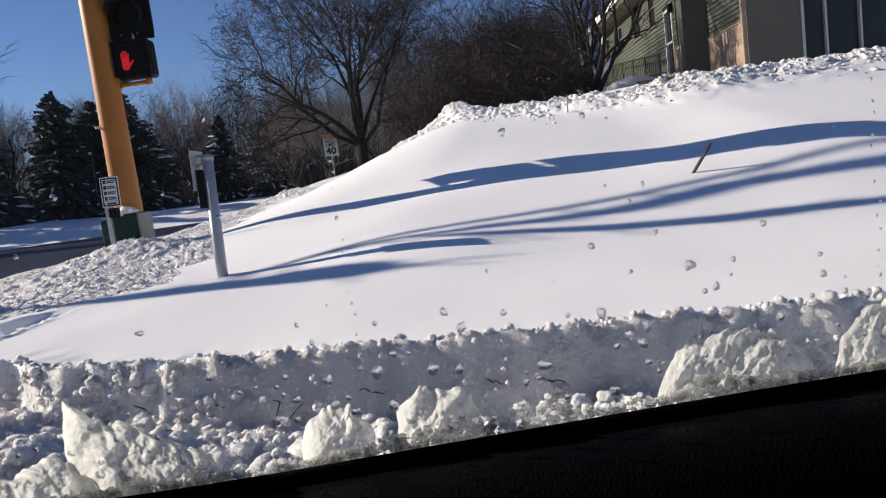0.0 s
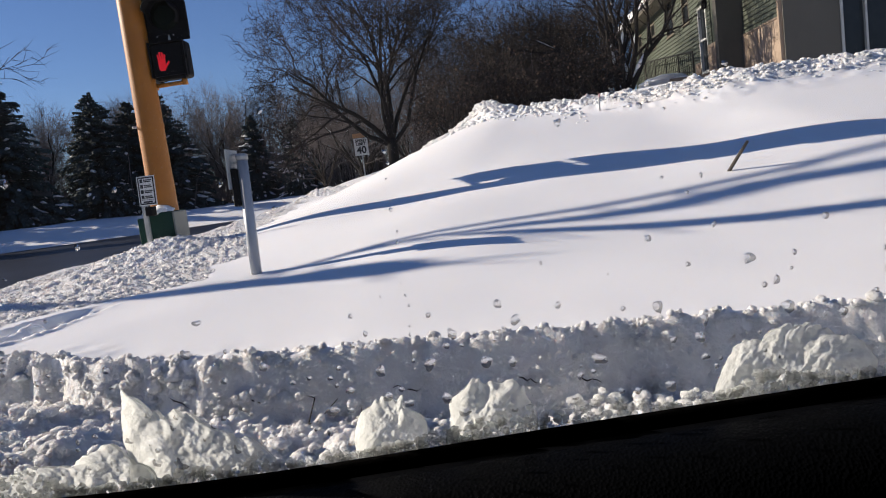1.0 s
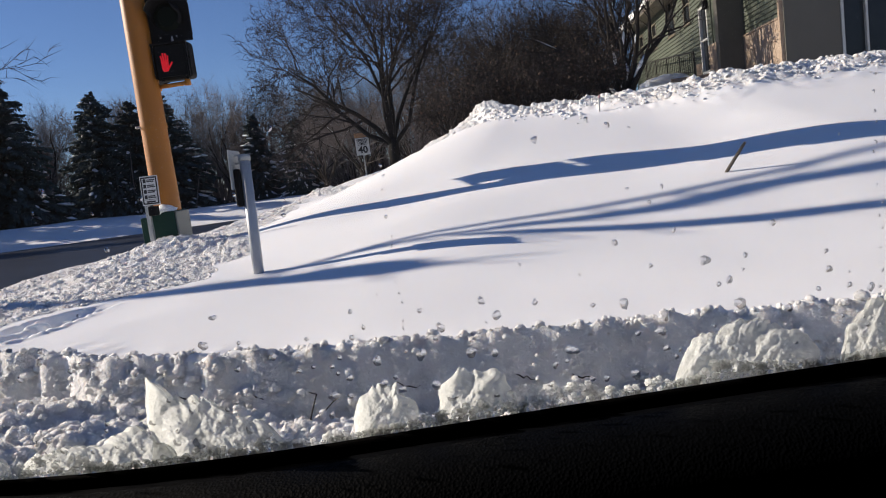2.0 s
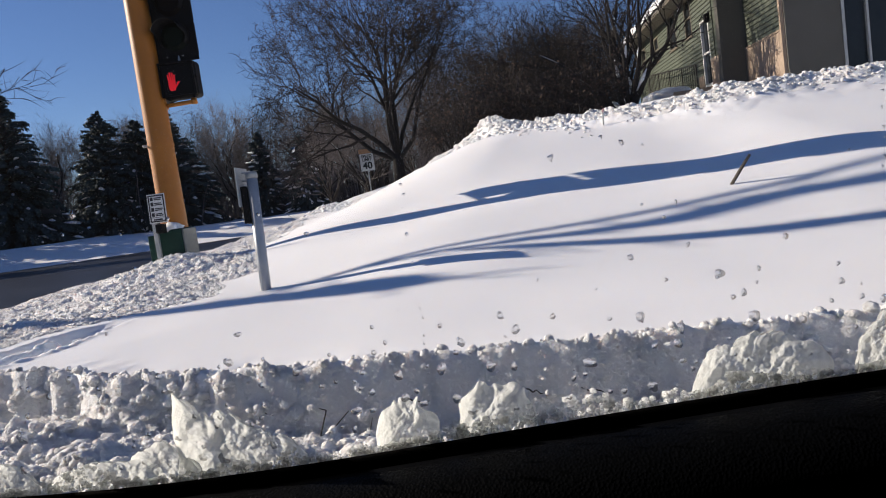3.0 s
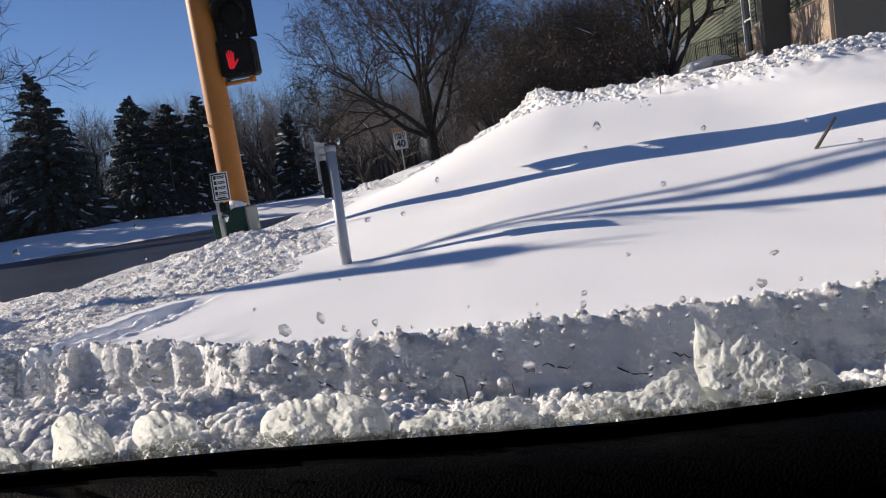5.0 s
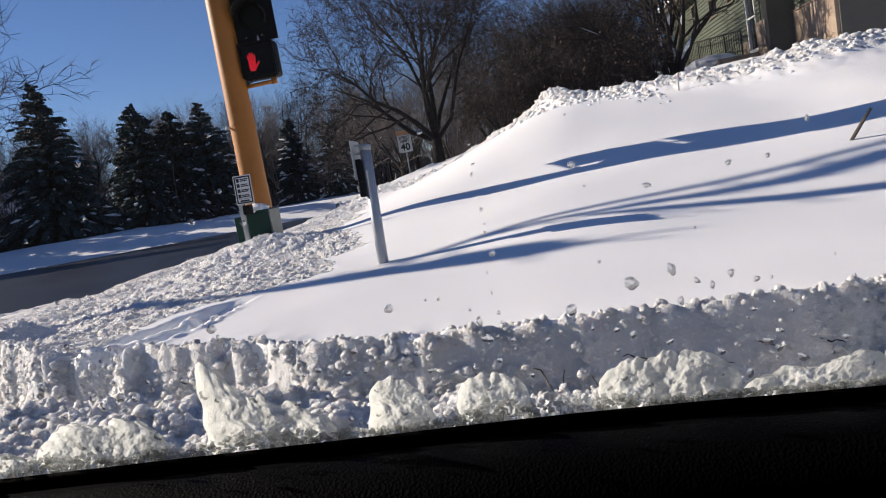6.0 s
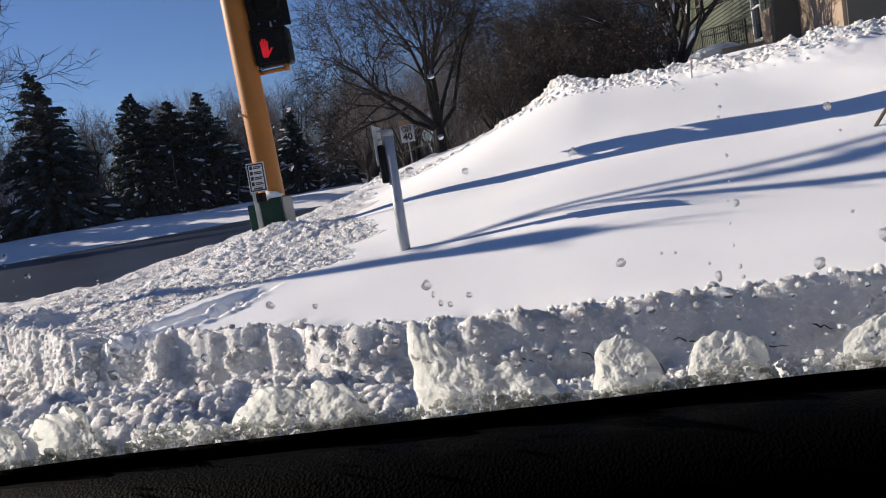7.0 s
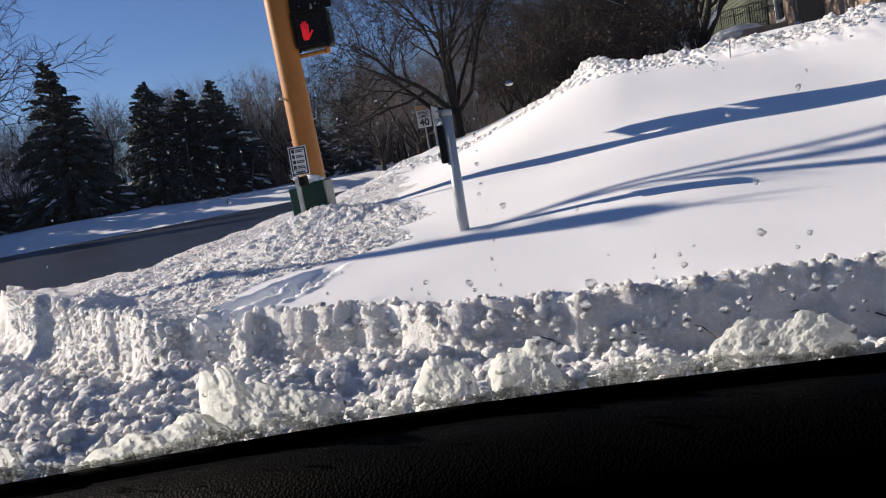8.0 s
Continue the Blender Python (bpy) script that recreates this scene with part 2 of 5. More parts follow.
# ---- builders ----
class Shape:
    """Vertices and faces gathered for one mesh."""

    def __init__(self):
        self.v, self.f = [], []

    def add(self, verts, faces):
        n = len(self.v)
        self.v.extend(verts)
        self.f.extend([tuple(i + n for i in face) for face in faces])
        return self

    def box(self, x0, x1, y0, y1, z0, z1, m=None, bevel=0.0):
        b = bevel
        if b:
            bm = bmesh.new()
            bmesh.ops.create_cube(bm, size=1)
            for v in bm.verts:
                v.co = ((x0 + x1) / 2 + v.co.x * (x1 - x0), (y0 + y1) / 2 + v.co.y * (y1 - y0), (z0 + z1) / 2 + v.co.z * (z1 - z0))
            bmesh.ops.bevel(bm, geom=bm.edges[:], offset=b, segments=3, affect="EDGES", profile=0.5)
            bm.verts.index_update()
            vs, fs = [tuple(v.co) for v in bm.verts], [tuple(v.index for v in f.verts) for f in bm.faces]
            bm.free()
        else:
            vs = [(x, y, z) for z in (z0, z1) for y in (y0, y1) for x in (x0, x1)]
            fs = [(0, 2, 3, 1), (4, 5, 7, 6), (0, 1, 5, 4), (2, 6, 7, 3), (0, 4, 6, 2), (1, 3, 7, 5)]
        if m is not None:
            vs = [tuple(m @ Vector(v)) for v in vs]
        return self.add(vs, fs)

    def tube(self, points, radii, sides=8, caps=True):
        """A round tube along points."""
        rings = []
        verts, faces = [], []
        for i, p in enumerate(points):
            a, b = Vector(points[max(i - 1, 0)]), Vector(points[min(i + 1, len(points) - 1)])
            d = (b - a).normalized()
            u = d.cross(Vector((0.31, 0.95, 0.05)))
            if u.length < 0.05:
                u = d.cross(Vector((1, 0, 0)))
            u.normalize()
            w = d.cross(u)
            rings.append(len(verts))
            for k in range(sides):
                c, s = math.cos(2 * math.pi * k / sides), math.sin(2 * math.pi * k / sides)
                verts.append(tuple(Vector(p) + (u * c + w * s) * radii[i]))
        for r, q in zip(rings, rings[1:]):
            for k in range(sides):
                j = (k + 1) % sides
                faces.append((r + k, r + j, q + j, q + k))
        if caps:
            faces.append(tuple(reversed(range(sides))))
            faces.append(tuple(rings[-1] + k for k in range(sides)))
        return self.add(verts, faces)

    def mesh(self, name, mat, smooth=False):
        me = bpy.data.meshes.new(name)
        me.from_pydata(self.v, [], self.f)
        me.materials.append(mat)
        if smooth:
            me.polygons.foreach_set("use_smooth", [True] * len(me.polygons))
        me.update()
        return me


def thing(name, at, label, category, group="", kind=""):
    """An Empty at a thing's base."""
    ob = new(name)
    ob.empty_display_size = 0.1
    ob.matrix_world = at
    return tagged(ob, label, category, group, kind)


def part(name, shape, mat, parent=None, label="", smooth=False, kind=""):
    """One mesh object, under a thing or a part."""
    ob = new(name, shape.mesh(name, mat, smooth))
    if parent is not None:
        ob.parent = parent
    return tagged(ob, label, "", "", kind) if label or kind else ob


def structure(name, shape, mat, label, category, smooth=False):
    return tagged(part(name, shape, mat, None, "", smooth), label, category, "", "structure")


# ---- noise over arrays ----
LATTICE = np.random.RandomState(5).rand(256, 256)
JITTER = np.random.RandomState(6).rand(256, 256, 3)


def field(x, y, size, seed=0):
    """Smooth noise from -1 to 1, with bumps of about that size."""
    u, v = x / size + seed * 17.3, y / size + seed * 9.7
    i, j = np.floor(u).astype(int), np.floor(v).astype(int)
    a, b = u - i, v - j
    a, b = a * a * a * (a * (a * 6 - 15) + 10), b * b * b * (b * (b * 6 - 15) + 10)
    g = lambda p, q: LATTICE[p % 256, q % 256]
    return 2 * ((g(i, j) * (1 - a) + g(i + 1, j) * a) * (1 - b) + (g(i, j + 1) * (1 - a) + g(i + 1, j + 1) * a) * b) - 1


def clods(x, y, size, seed=0):
    """Rounded lumps, 0 to 1, of about that size."""
    u, v = x / size + seed * 13.1, y / size + seed * 7.9
    i, j = np.floor(u).astype(int), np.floor(v).astype(int)
    best = np.zeros_like(u)
    for di in (-1, 0, 1):
        for dj in (-1, 0, 1):
            r = JITTER[(i + di) % 256, (j + dj) % 256]
            d2 = (u - i - di - r[..., 0]) ** 2 + (v - j - dj - r[..., 1]) ** 2
            rad = 0.35 + 0.5 * r[..., 2]
            best = np.maximum(best, np.sqrt(np.maximum(0, 1 - d2 / rad ** 2)) * rad)
    return best


def step(a, b, x):
    t = np.clip((x - a) / (b - a), 0, 1)
    return t * t * (3 - 2 * t)


def ramp_up(x, k=0.35):
    """max(x, 0) with a rounded knee."""
    return np.logaddexp(0, x / k) * k


# ---- the lie of the land ----
def berm_line(x):
    return 2.27 - 0.12 * x + 0.40 * ramp_up(-(x + 1.2), 0.1) - 0.36 * ramp_up(-(x + 2.15), 0.1) + 0.92 * ramp_up(-(x + 2.95), 0.12)


def crest_line(x):
    return 9.0 + ramp_up(1.2 * (2.58 - x), 0.6)


def yard_edge(y):
    """Where the smooth snow gives way to the plowed corner."""
    return -2.34 + 0.37 * step(3.9, 4.6, y) - 0.14 * ramp_up(y - 4.9, 0.3) + step(4.9, 5.6, y) * (0.16 * field(y, y * 0, 0.55, 27) + 0.08 * field(y, y * 0, 0.16, 28))


def trodden(y):
    """Width of the trodden strip beside the smooth snow."""
    return 0.56 * step(2.8, 3.1, y) * step(4.9, 4.2, y)


def land(x, y, rough=True):
    u = np.maximum(y - 2.3, 0)
    right = 0.70 + 1.18 * step(0.6, 10, u) + 0.02 * np.minimum(u, 14) + 0.012 * np.clip(x, 0, 8) * step(4, 9, y)
    left = 0.70 + 0.03 * np.minimum(u, 16) * step(-5.0, -3.1, x)
    a, w = -1.6 - 0.67 * np.clip(y - 4.7, -1, 2.2), 1.4 + 0.84 * np.clip(y - 4.7, 0, 1.9) + 0.22 * np.clip(y - 6.6, 0, 9)
    s = step(0, 1, (x - a) / np.maximum(w, 0.5))
    z = left + (right - left) * s
    z = z + 0.012 * field(x, y, 1.7, 1) + 0.006 * field(x, y, 0.6, 2)
    # a hollow on the shoulder of the lawn and a swell beside it
    z = z - 0.105 * np.exp(-((x + 0.45) / 0.95) ** 2 - ((y - 6.95) / 0.85) ** 2) + 0.075 * np.exp(-((x - 2.5) / 1.0) ** 2 - ((y - 5.8) / 0.8) ** 2)
    z = z + 0.034 * np.exp(-((x + 0.1) / 0.85) ** 2 - ((y - 4.45) / 0.5) ** 2)
    # the lawn behind the crest goes on rising to the house
    back = np.maximum(y - crest_line(x), 0)
    z = z + (0.030 - 0.024 * step(-0.5, 2.5, x)) * np.minimum(back, 16) * step(0, 3, back)
    # the plowed corner and the ridge along the cross street
    corner = step(0.12, -0.12, x - yard_edge(y) + trodden(y)) * step(30, 22, y)
    lump = 0.012 * clods(x, y, 0.15, 1) + 0.014 * clods(x, y, 0.075, 2) + 0.03 * field(x, y, 0.45, 3) + 0.012 * field(x, y, 0.06, 24)
    fine = 0.016 * clods(x, y, 0.042, 4) + 0.010 * field(x, y, 0.032, 25) if rough else 0
    z = z + corner * (lump + fine - 0.03 + 0.13 * np.exp(-((x + 3.15) / 0.55) ** 2 - ((y - 7.05) / 0.45) ** 2))
    ridge = np.exp(-((x + 5.1 + 0.12 * field(x, y, 1.5, 5)) / 0.45) ** 2) * step(3.6, 5.0, y) * step(40, 25, y)
    z = z + 0.06 * ridge - 0.10 * step(-3.4, -4.6, x) * corner
    z = z + 0.10 * step(2.1, 3.5, x) * step(4.4, 5.8, y)
    z = z + 0.15 * np.exp(-((x + 4.22) ** 2 + (y - 4.7) ** 2) / 0.035) - 0.13 * np.exp(-((x + 3.86) ** 2 + (y - 4.42) ** 2) / 0.045)
    # footprints trodden along the yard's edge
    d1 = x + 2.76 - 0.42 * (y - 3.3) + 0.03 * field(x, y, 0.3, 8) + 0.015 * field(x, y, 0.08, 29)
    d2 = x + 2.50 - 0.16 * (y - 3.1) + 0.03 * field(x, y, 0.25, 18) + 0.015 * field(x, y, 0.07, 30)
    long1, long2 = step(2.85, 3.1, y) * step(4.35, 3.9, y), step(2.75, 3.0, y) * step(4.3, 3.9, y)
    trod, trod2 = step(0.10, 0.055, np.abs(d1)) * long1, step(0.075, 0.04, np.abs(d2)) * long2
    z = z - 0.085 * trod * (0.85 + 0.25 * field(x, y, 0.12, 31)) - 0.075 * trod2 * (0.8 + 0.3 * field(x, y, 0.10, 32))
    lips = (np.exp(-((np.abs(d1) - 0.115) / 0.03) ** 2) * long1 + np.exp(-((np.abs(d2) - 0.085) / 0.028) ** 2) * long2) * step(3.3, 3.6, y + 0.7 * (x + 2.6) + 0.4)
    z = z + lips * (0.010 + 0.008 * (clods(x, y, 0.04, 33) - 0.3) + 0.006 * field(x, y, 0.025, 34) + 0.010 * field(x, y, 0.13, 35))
    # mound and clods along the crest
    top = np.exp(-((y - crest_line(x) - 0.1) / np.where(x < -3.5, 0.9, 0.55)) ** 2) * step(-9, -4.5, x)
    z = z + top * (0.10 * step(0.8, 2.2, x) + 0.03 * step(2.2, 3.6, x) + 0.07 * clods(x, y, 0.30, 6) + 0.06 * clods(x, y, 0.13, 7) + 0.04 * clods(x, y, 0.07, 19) + 0.20 * np.exp(-((x - 0.45) / 0.28) ** 2))
    # towards the cross street and the far verge
    street = step(-5.35, -6.3, x - 0.1 * field(x, y, 0.8, 9) + 4.0 * step(8.0, 6.8, y))
    z = z * (1 - street) - 0.04 * street
    # cut face of the berm, the windrow in front of it, the lane
    even = 1 - 0.62 * step(-1.1, -0.5, x)
    wob = even * (0.06 * field(x, y * 0, 0.30, 10) + 0.035 * field(x, y * 0, 0.09, 11) + 0.03 * (clods(x, y, 0.09, 12) - 0.3))
    d = (y - berm_line(x) + wob) / np.sqrt(1 + 0.02 + 0.75 * step(-2.7, -3.2, x))
    rim = np.exp(-(d / 0.06) ** 2)
    z = z + 0.045 * np.exp(-(d / 0.28) ** 2) * (1 - street)
    z = z + rim * (0.035 * clods(x, y, 0.06, 13) + 0.015 * clods(x, y, 0.025, 36) + 0.008) * (1 - street)
    open_left = step(-3.9, -5.2, x)
    heap = 0.53 - 0.18 * open_left - 0.20 * step(-2.6, -3.4, x) * np.exp(-((d + 0.28) / 0.22) ** 2) + 0.12 * np.exp(-((d + 0.58) / 0.30) ** 2) * (1 - open_left) + 0.040 * field(x, y, 0.35, 20) + 0.025 * field(x, y, 0.17, 21) - 0.06 * step(-1.1, -0.5, x)
    heap = heap * step(-2.1, -1.15, d)
    crumb = 0.018 * clods(x, y, 0.17, 14) + 0.034 * clods(x, y, 0.065, 15) + 0.010 * field(x, y, 0.05, 22)
    if rough:
        crumb = crumb + 0.030 * clods(x, y, 0.038, 16) + 0.020 * clods(x, y, 0.023, 26)
    heap = heap + crumb * step(-1.9, -1.2, d)
    heap = heap * (1 - street * 0.8) - 0.04 * step(-1.6, -2.2, d)
    cut = step(-0.055, 0.012, d)
    z = heap * (1 - cut) + z * cut
    # the far verge beyond the cross street
    return z + street * step(0, 8, far_verge(x, y)) * (0.72 + 0.26 * step(-18, -27, x) + 0.06 * field(x, y, 3, 17))


def far_verge(x, y):
    """Metres beyond the far kerb of the cross street."""
    kerb = 32.0 + 0.22 * (x + 20) + 0.022 * np.maximum(x + 20, 0) ** 2 + 0.2 * np.minimum(x + 30, 0)
    return np.where(x < -4.0, y - kerb, -1.0)


def at(x, y):
    return float(land(np.array([float(x)]), np.array([float(y)]), False)[0])


def spread(lo, hi, fine, far_lo, far_hi, soft_lo, soft_hi, slow=1.010, fast=1.06):
    """Grid lines: fine between lo and hi, slowly wider to the soft bounds, then quickly out to the far ones."""
    mid = list(np.arange(lo, hi, fine))
    out, s = [hi], fine
    while out[-1] < far_hi:
        s *= slow if out[-1] < soft_hi else fast
        out.append(out[-1] + s)
    inn, s = [lo], fine
    while inn[-1] > far_lo:
        s *= slow if inn[-1] > soft_lo else fast
        inn.append(inn[-1] - s)
    return np.array(inn[:0:-1] + mid + out)


def plowed(x, y):
    """Where the snow is broken and crumbly, not smooth."""
    return (y < berm_line(x) + 0.02) | ((x < yard_edge(y) + 0.05 - trodden(y)) & (y < 26)) | ((np.abs(y - crest_line(x) - 0.05) < 0.42) & (x > -2.2))


def sheet(xs, ys):
    X, Y = np.meshgrid(xs, ys)
    Z = land(X, Y)
    n, m = len(xs), len(ys)
    me = bpy.data.meshes.new("ground")
    co = np.stack([X, Y, Z], -1).reshape(-1, 3)
    i = (np.arange(m - 1)[:, None] * n + np.arange(n - 1)[None, :]).ravel()
    quads = np.stack([i, i + 1, i + 1 + n, i + n], 1)
    me.vertices.add(len(co))
    me.vertices.foreach_set("co", co.ravel())
    me.loops.add(quads.size)
    me.loops.foreach_set("vertex_index", quads.ravel())
    me.polygons.add(len(quads))
    me.polygons.foreach_set("loop_start", np.arange(0, quads.size, 4))
    me.polygons.foreach_set("use_smooth", np.ones(len(quads), bool))
    me.materials.append(SNOW)
    me.materials.append(PLOWED)
    mid = co[quads].mean(1)
    me.polygons.foreach_set("material_index", plowed(mid[:, 0], mid[:, 1]).astype(np.int32))
    me.update(calc_edges=True)
    me.validate()
    return me


xs = spread(-4.6, 1.2, 0.0135, -1600, 1600, -6.8, 4.0, 1.014, 1.06)
ys = spread(1.3, 3.4, 0.0105, -1600, 1600, 0.8, 12.5, 1.0085, 1.06)
ground = new("ground", sheet(xs, ys))
tagged(ground, "deep white snow over a sloping lawn and plowed street corner", "snow", "", "structure")

# asphalt: the lane beneath the vehicle and the cross street
road = Shape()
road.add([(-400, -9, 0.0), (400, -9, 0.0), (400, 0.75, 0.0), (-400, 0.75, 0.0)], [(0, 1, 2, 3)])
structure("road", road, ROADWAY, "dark wet plowed asphalt lane", "road")
cross = Shape()
cross.add([(-400, 0.75, 0.004), (-4.9, 0.75, 0.004), (-4.9, 75, 0.004), (-400, 75, 0.004)], [(0, 1, 2, 3)])
structure("road_crossing", cross, ROADWAY, "dark wet asphalt cross street with slush at its edges", "road")


# ---- plowed clods lying loose ----
def ico_sphere(level):
    bm = bmesh.new()
    bmesh.ops.create_icosphere(bm, subdivisions=level, radius=1)
    v = np.array([tuple(q.co) for q in bm.verts])
    f = np.array([[q.index for q in t.verts] for t in bm.faces])
    bm.free()
    return v, f


def scatter(name, places, sizes, label, category, seed, level=2, sink=0.35, heights=None, squash=0.85, lumpy=0.75):
    """Many lumps as one mesh, resting in the snow."""
    rng = np.random.RandomState(seed)
    v, f = ico_sphere(level)
    kinds = []
    for k in range(12):
        bump = 1 + lumpy * (0.30 * np.array([noise.noise(Vector(p) * 1.3 + Vector((k * 7.1, 0, 0))) for p in v]) \
            + 0.34 * np.array([noise.noise(Vector(p) * 2.4 + Vector((0, k * 5.3, 0))) for p in v]))
        if level > 2:
            knobs = rng.randn(20, 3)
            knobs /= np.linalg.norm(knobs, axis=1)[:, None]
            wide = rng.uniform(0.35, 0.62, 20)
            near = ((v[:, None] - knobs[None]) ** 2).sum(2) / wide ** 2
            bump = 0.74 + 0.55 * (np.sqrt(np.maximum(0, 1 - near)) * wide).max(1) + lumpy * 0.22 * np.array([noise.noise(Vector(p) * 1.2 + Vector((k * 7.1, 0.3, 0.6))) for p in v])
        kinds.append(v * bump[:, None] * rng.uniform(0.8, 1.15, 3))
    n = len(places)
    px, py = places[:, 0], places[:, 1]
    pz = land(px, py) if heights is None else heights
    turn = rng.uniform(0, 2 * np.pi, n)
    pick = rng.randint(0, 12, n)
    stack = np.stack(kinds)[pick] * sizes[:, None, None]
    c, s = np.cos(turn)[:, None], np.sin(turn)[:, None]
    X = stack[..., 0] * c - stack[..., 1] * s + px[:, None]
    Y = stack[..., 0] * s + stack[..., 1] * c + py[:, None]
    Z = stack[..., 2] * squash + (pz + sizes * (0.6 - sink))[:, None]
    co = np.stack([X, Y, Z], -1).reshape(-1, 3)
    tri = (f[None] + (np.arange(n) * len(v))[:, None, None]).reshape(-1, 3)
    me = bpy.data.meshes.new(name)
    me.vertices.add(len(co))
    me.vertices.foreach_set("co", co.ravel())
    me.loops.add(tri.size)
    me.loops.foreach_set("vertex_index", tri.ravel())
    me.polygons.add(len(tri))
    me.polygons.foreach_set("loop_start", np.arange(0, tri.size, 3))
    me.polygons.foreach_set("use_smooth", np.ones(len(tri), bool))
    me.update(calc_edges=True)
    me.materials.append(PLOWED)
    return tagged(new(name, me), label, category, "", "stuff")


rng = np.random.RandomState(11)


def strew(n, x0, x1, place, lo, hi, skew=2.2):
    """n places along a stretch, with many small and few large sizes."""
    x = rng.uniform(x0, x1, n)
    y = place(x, n)
    return np.stack([x, y], 1), lo * (hi / lo) ** (rng.rand(n) ** skew)


p, s = strew(2700, -5.2, 1.0, lambda x, n: berm_line(x) - 0.08 - 1.35 * rng.rand(n) ** 0.85, 0.013, 0.042, 1.7)
scatter("windrow_clods", p, s, "crumbly grey-white clods in the windrow beside the lane", "snow", 1, level=3, sink=0.55)
p, s = strew(5000, -5.2, 1.0, lambda x, n: berm_line(x) - rng.uniform(0.08, 1.5, n), 0.005, 0.013, 1.6)
scatter("windrow_crumbs", p, s, "small crumbs of snow between the windrow clods", "snow", 7, level=1)
p, s = strew(2000, -5.4, 1.6, lambda x, n: berm_line(x) + rng.normal(0.03, 0.05, n), 0.004, 0.022)
scatter("berm_rim_clods", p, s, "small snow clods along the broken rim of the berm", "snow", 2)
for name, count, least, most, level, seed, label in (("berm_face_clods", 1500, 0.016, 0.042, 3, 5, "broken clods and crusts on the cut face of the berm"),
                                                     ("berm_face_crumbs", 9000, 0.003, 0.013, 1, 8, "fine crumbs of snow on the cut face of the berm")):
    x = rng.uniform(-6.5, 1.5, count)
    x = x[(x < -0.8 + rng.normal(0, 0.15, count)) | (level == 1)]
    n = len(x)
    tall = rng.rand(n)
    wall = (1 - 0.62 * step(-1.1, -0.5, x)) * (0.06 * field(x, x * 0, 0.30, 10) + 0.035 * field(x, x * 0, 0.09, 11))
    p = np.stack([x, berm_line(x) - wall - 0.060 + 0.075 * tall + rng.normal(0, 0.010, n)], 1)
    s = least * (most / least) ** (rng.rand(n) ** 1.8)
    scatter(name, p, s, label, "snow", seed, level=level, heights=0.46 + 0.30 * tall - 0.16 * step(-3.9, -5.2, x) * (1 - tall))
y = 3.2 + 11.0 * rng.rand(36000) ** 1.35
x = yard_edge(y) + 0.1 - trodden(y) - (yard_edge(y) - trodden(y) + 5.7) * rng.rand(36000) ** 1.1
keep = y > berm_line(x) + 0.05
p = np.stack([x, y], 1)[keep]
scatter("plowed_corner_clods", p, 0.0045 * (0.017 / 0.0045) ** (rng.rand(len(p)) ** 2.2), "rough plowed snow clods round the signal pole", "snow", 3, level=1, squash=0.6)
p, s = strew(3000, -0.6, 8.5, lambda x, n: crest_line(x) + rng.normal(0.0, 0.21, n), 0.011, 0.050, 2.2)
scatter("crest_clods", p, s, "tumbled snow blocks thrown along the top of the bank", "snow", 4, sink=0.72, squash=0.7, lumpy=1.4)
p, s = strew(2600, -5.0, 1.6, lambda x, n: crest_line(x) + rng.normal(-0.15, 0.42, n), 0.016, 0.062, 2.2)
scatter("slope_clods", p, s, "snow clods spilt along the shoulder of the bank", "snow", 6, level=1, sink=0.5, squash=0.7)


# ---- dark twigs frozen into the cut face ----
def face_y(x, z):
    """How far out the cut face stands at a height."""
    ys = np.linspace(berm_line(x) - 0.25, berm_line(x) + 0.1, 140)
    h = land(np.full_like(ys, x), ys)
    return float(ys[int(np.argmax(h > z))])


twig_rnd = random.Random(9)
for x, z, reach in ((-0.92, 0.63, 0.11), (-0.66, 0.62, 0.13), (-0.47, 0.58, 0.07), (-0.36, 0.64, 0.10), (-0.14, 0.60, 0.12), (0.06, 0.63, 0.06), (0.24, 0.62, 0.08), (-1.18, 0.64, 0.08)):
    pts = []
    for k in range(6):
        q = x + reach * k / 5
        h = z - 0.03 * k / 5 + twig_rnd.gauss(0, 0.006)
        pts.append((q, face_y(q, h) - 0.001, h))
    twig = part("twig", Shape().tube(pts, [0.0012, 0.0026, 0.0030, 0.0024, 0.0018, 0.0008], 5), BARK)
    tagged(twig, "thin dark twig frozen into the cut snow bank", "twig", "twigs in the snow bank")


# ---- signal pole and what it carries ----
PX, PY = -3.225, 7.45
pole = thing("signal_pole", pose(PX, PY, 0.75), "tapered yellow steel traffic signal pole on a dark green base", "signal pole")
part("shaft", Shape().tube([(0, 0, 0.3), (0, 0, 0.55), (0, 0, 3.0), (0, 0, 5.8)], [0.142, 0.138, 0.120, 0.098], 28), YELLOW, pole, smooth=True)
part("pole_cap", Shape().tube([(0, 0, 5.8), (0, 0, 5.84), (0, 0, 5.88)], [0.106, 0.100, 0.03], 20), YELLOW, pole)
base = part("transformer_base", Shape().box(-0.11, 0.145, -0.2, 0.16, -0.3, 0.50, bevel=0.012), GREEN, pole, "dark green enamel base cabinet")
# right side of the base, paler than its front, as a thin box
part("pale_side", Shape().box(0.147, 0.165, -0.195, 0.15, -0.25, 0.49, bevel=0.005), material("grey-green side", (0.12, 0.14, 0.125), 0.5, second=(0.17, 0.185, 0.17), scale=6), base, "paler grey-green right side of the base")
part("small_cabinet", Shape().box(-0.235, -0.125, -0.18, 0.12, -0.3, 0.46, bevel=0.012), GREEN, pole, "narrow green side cabinet")
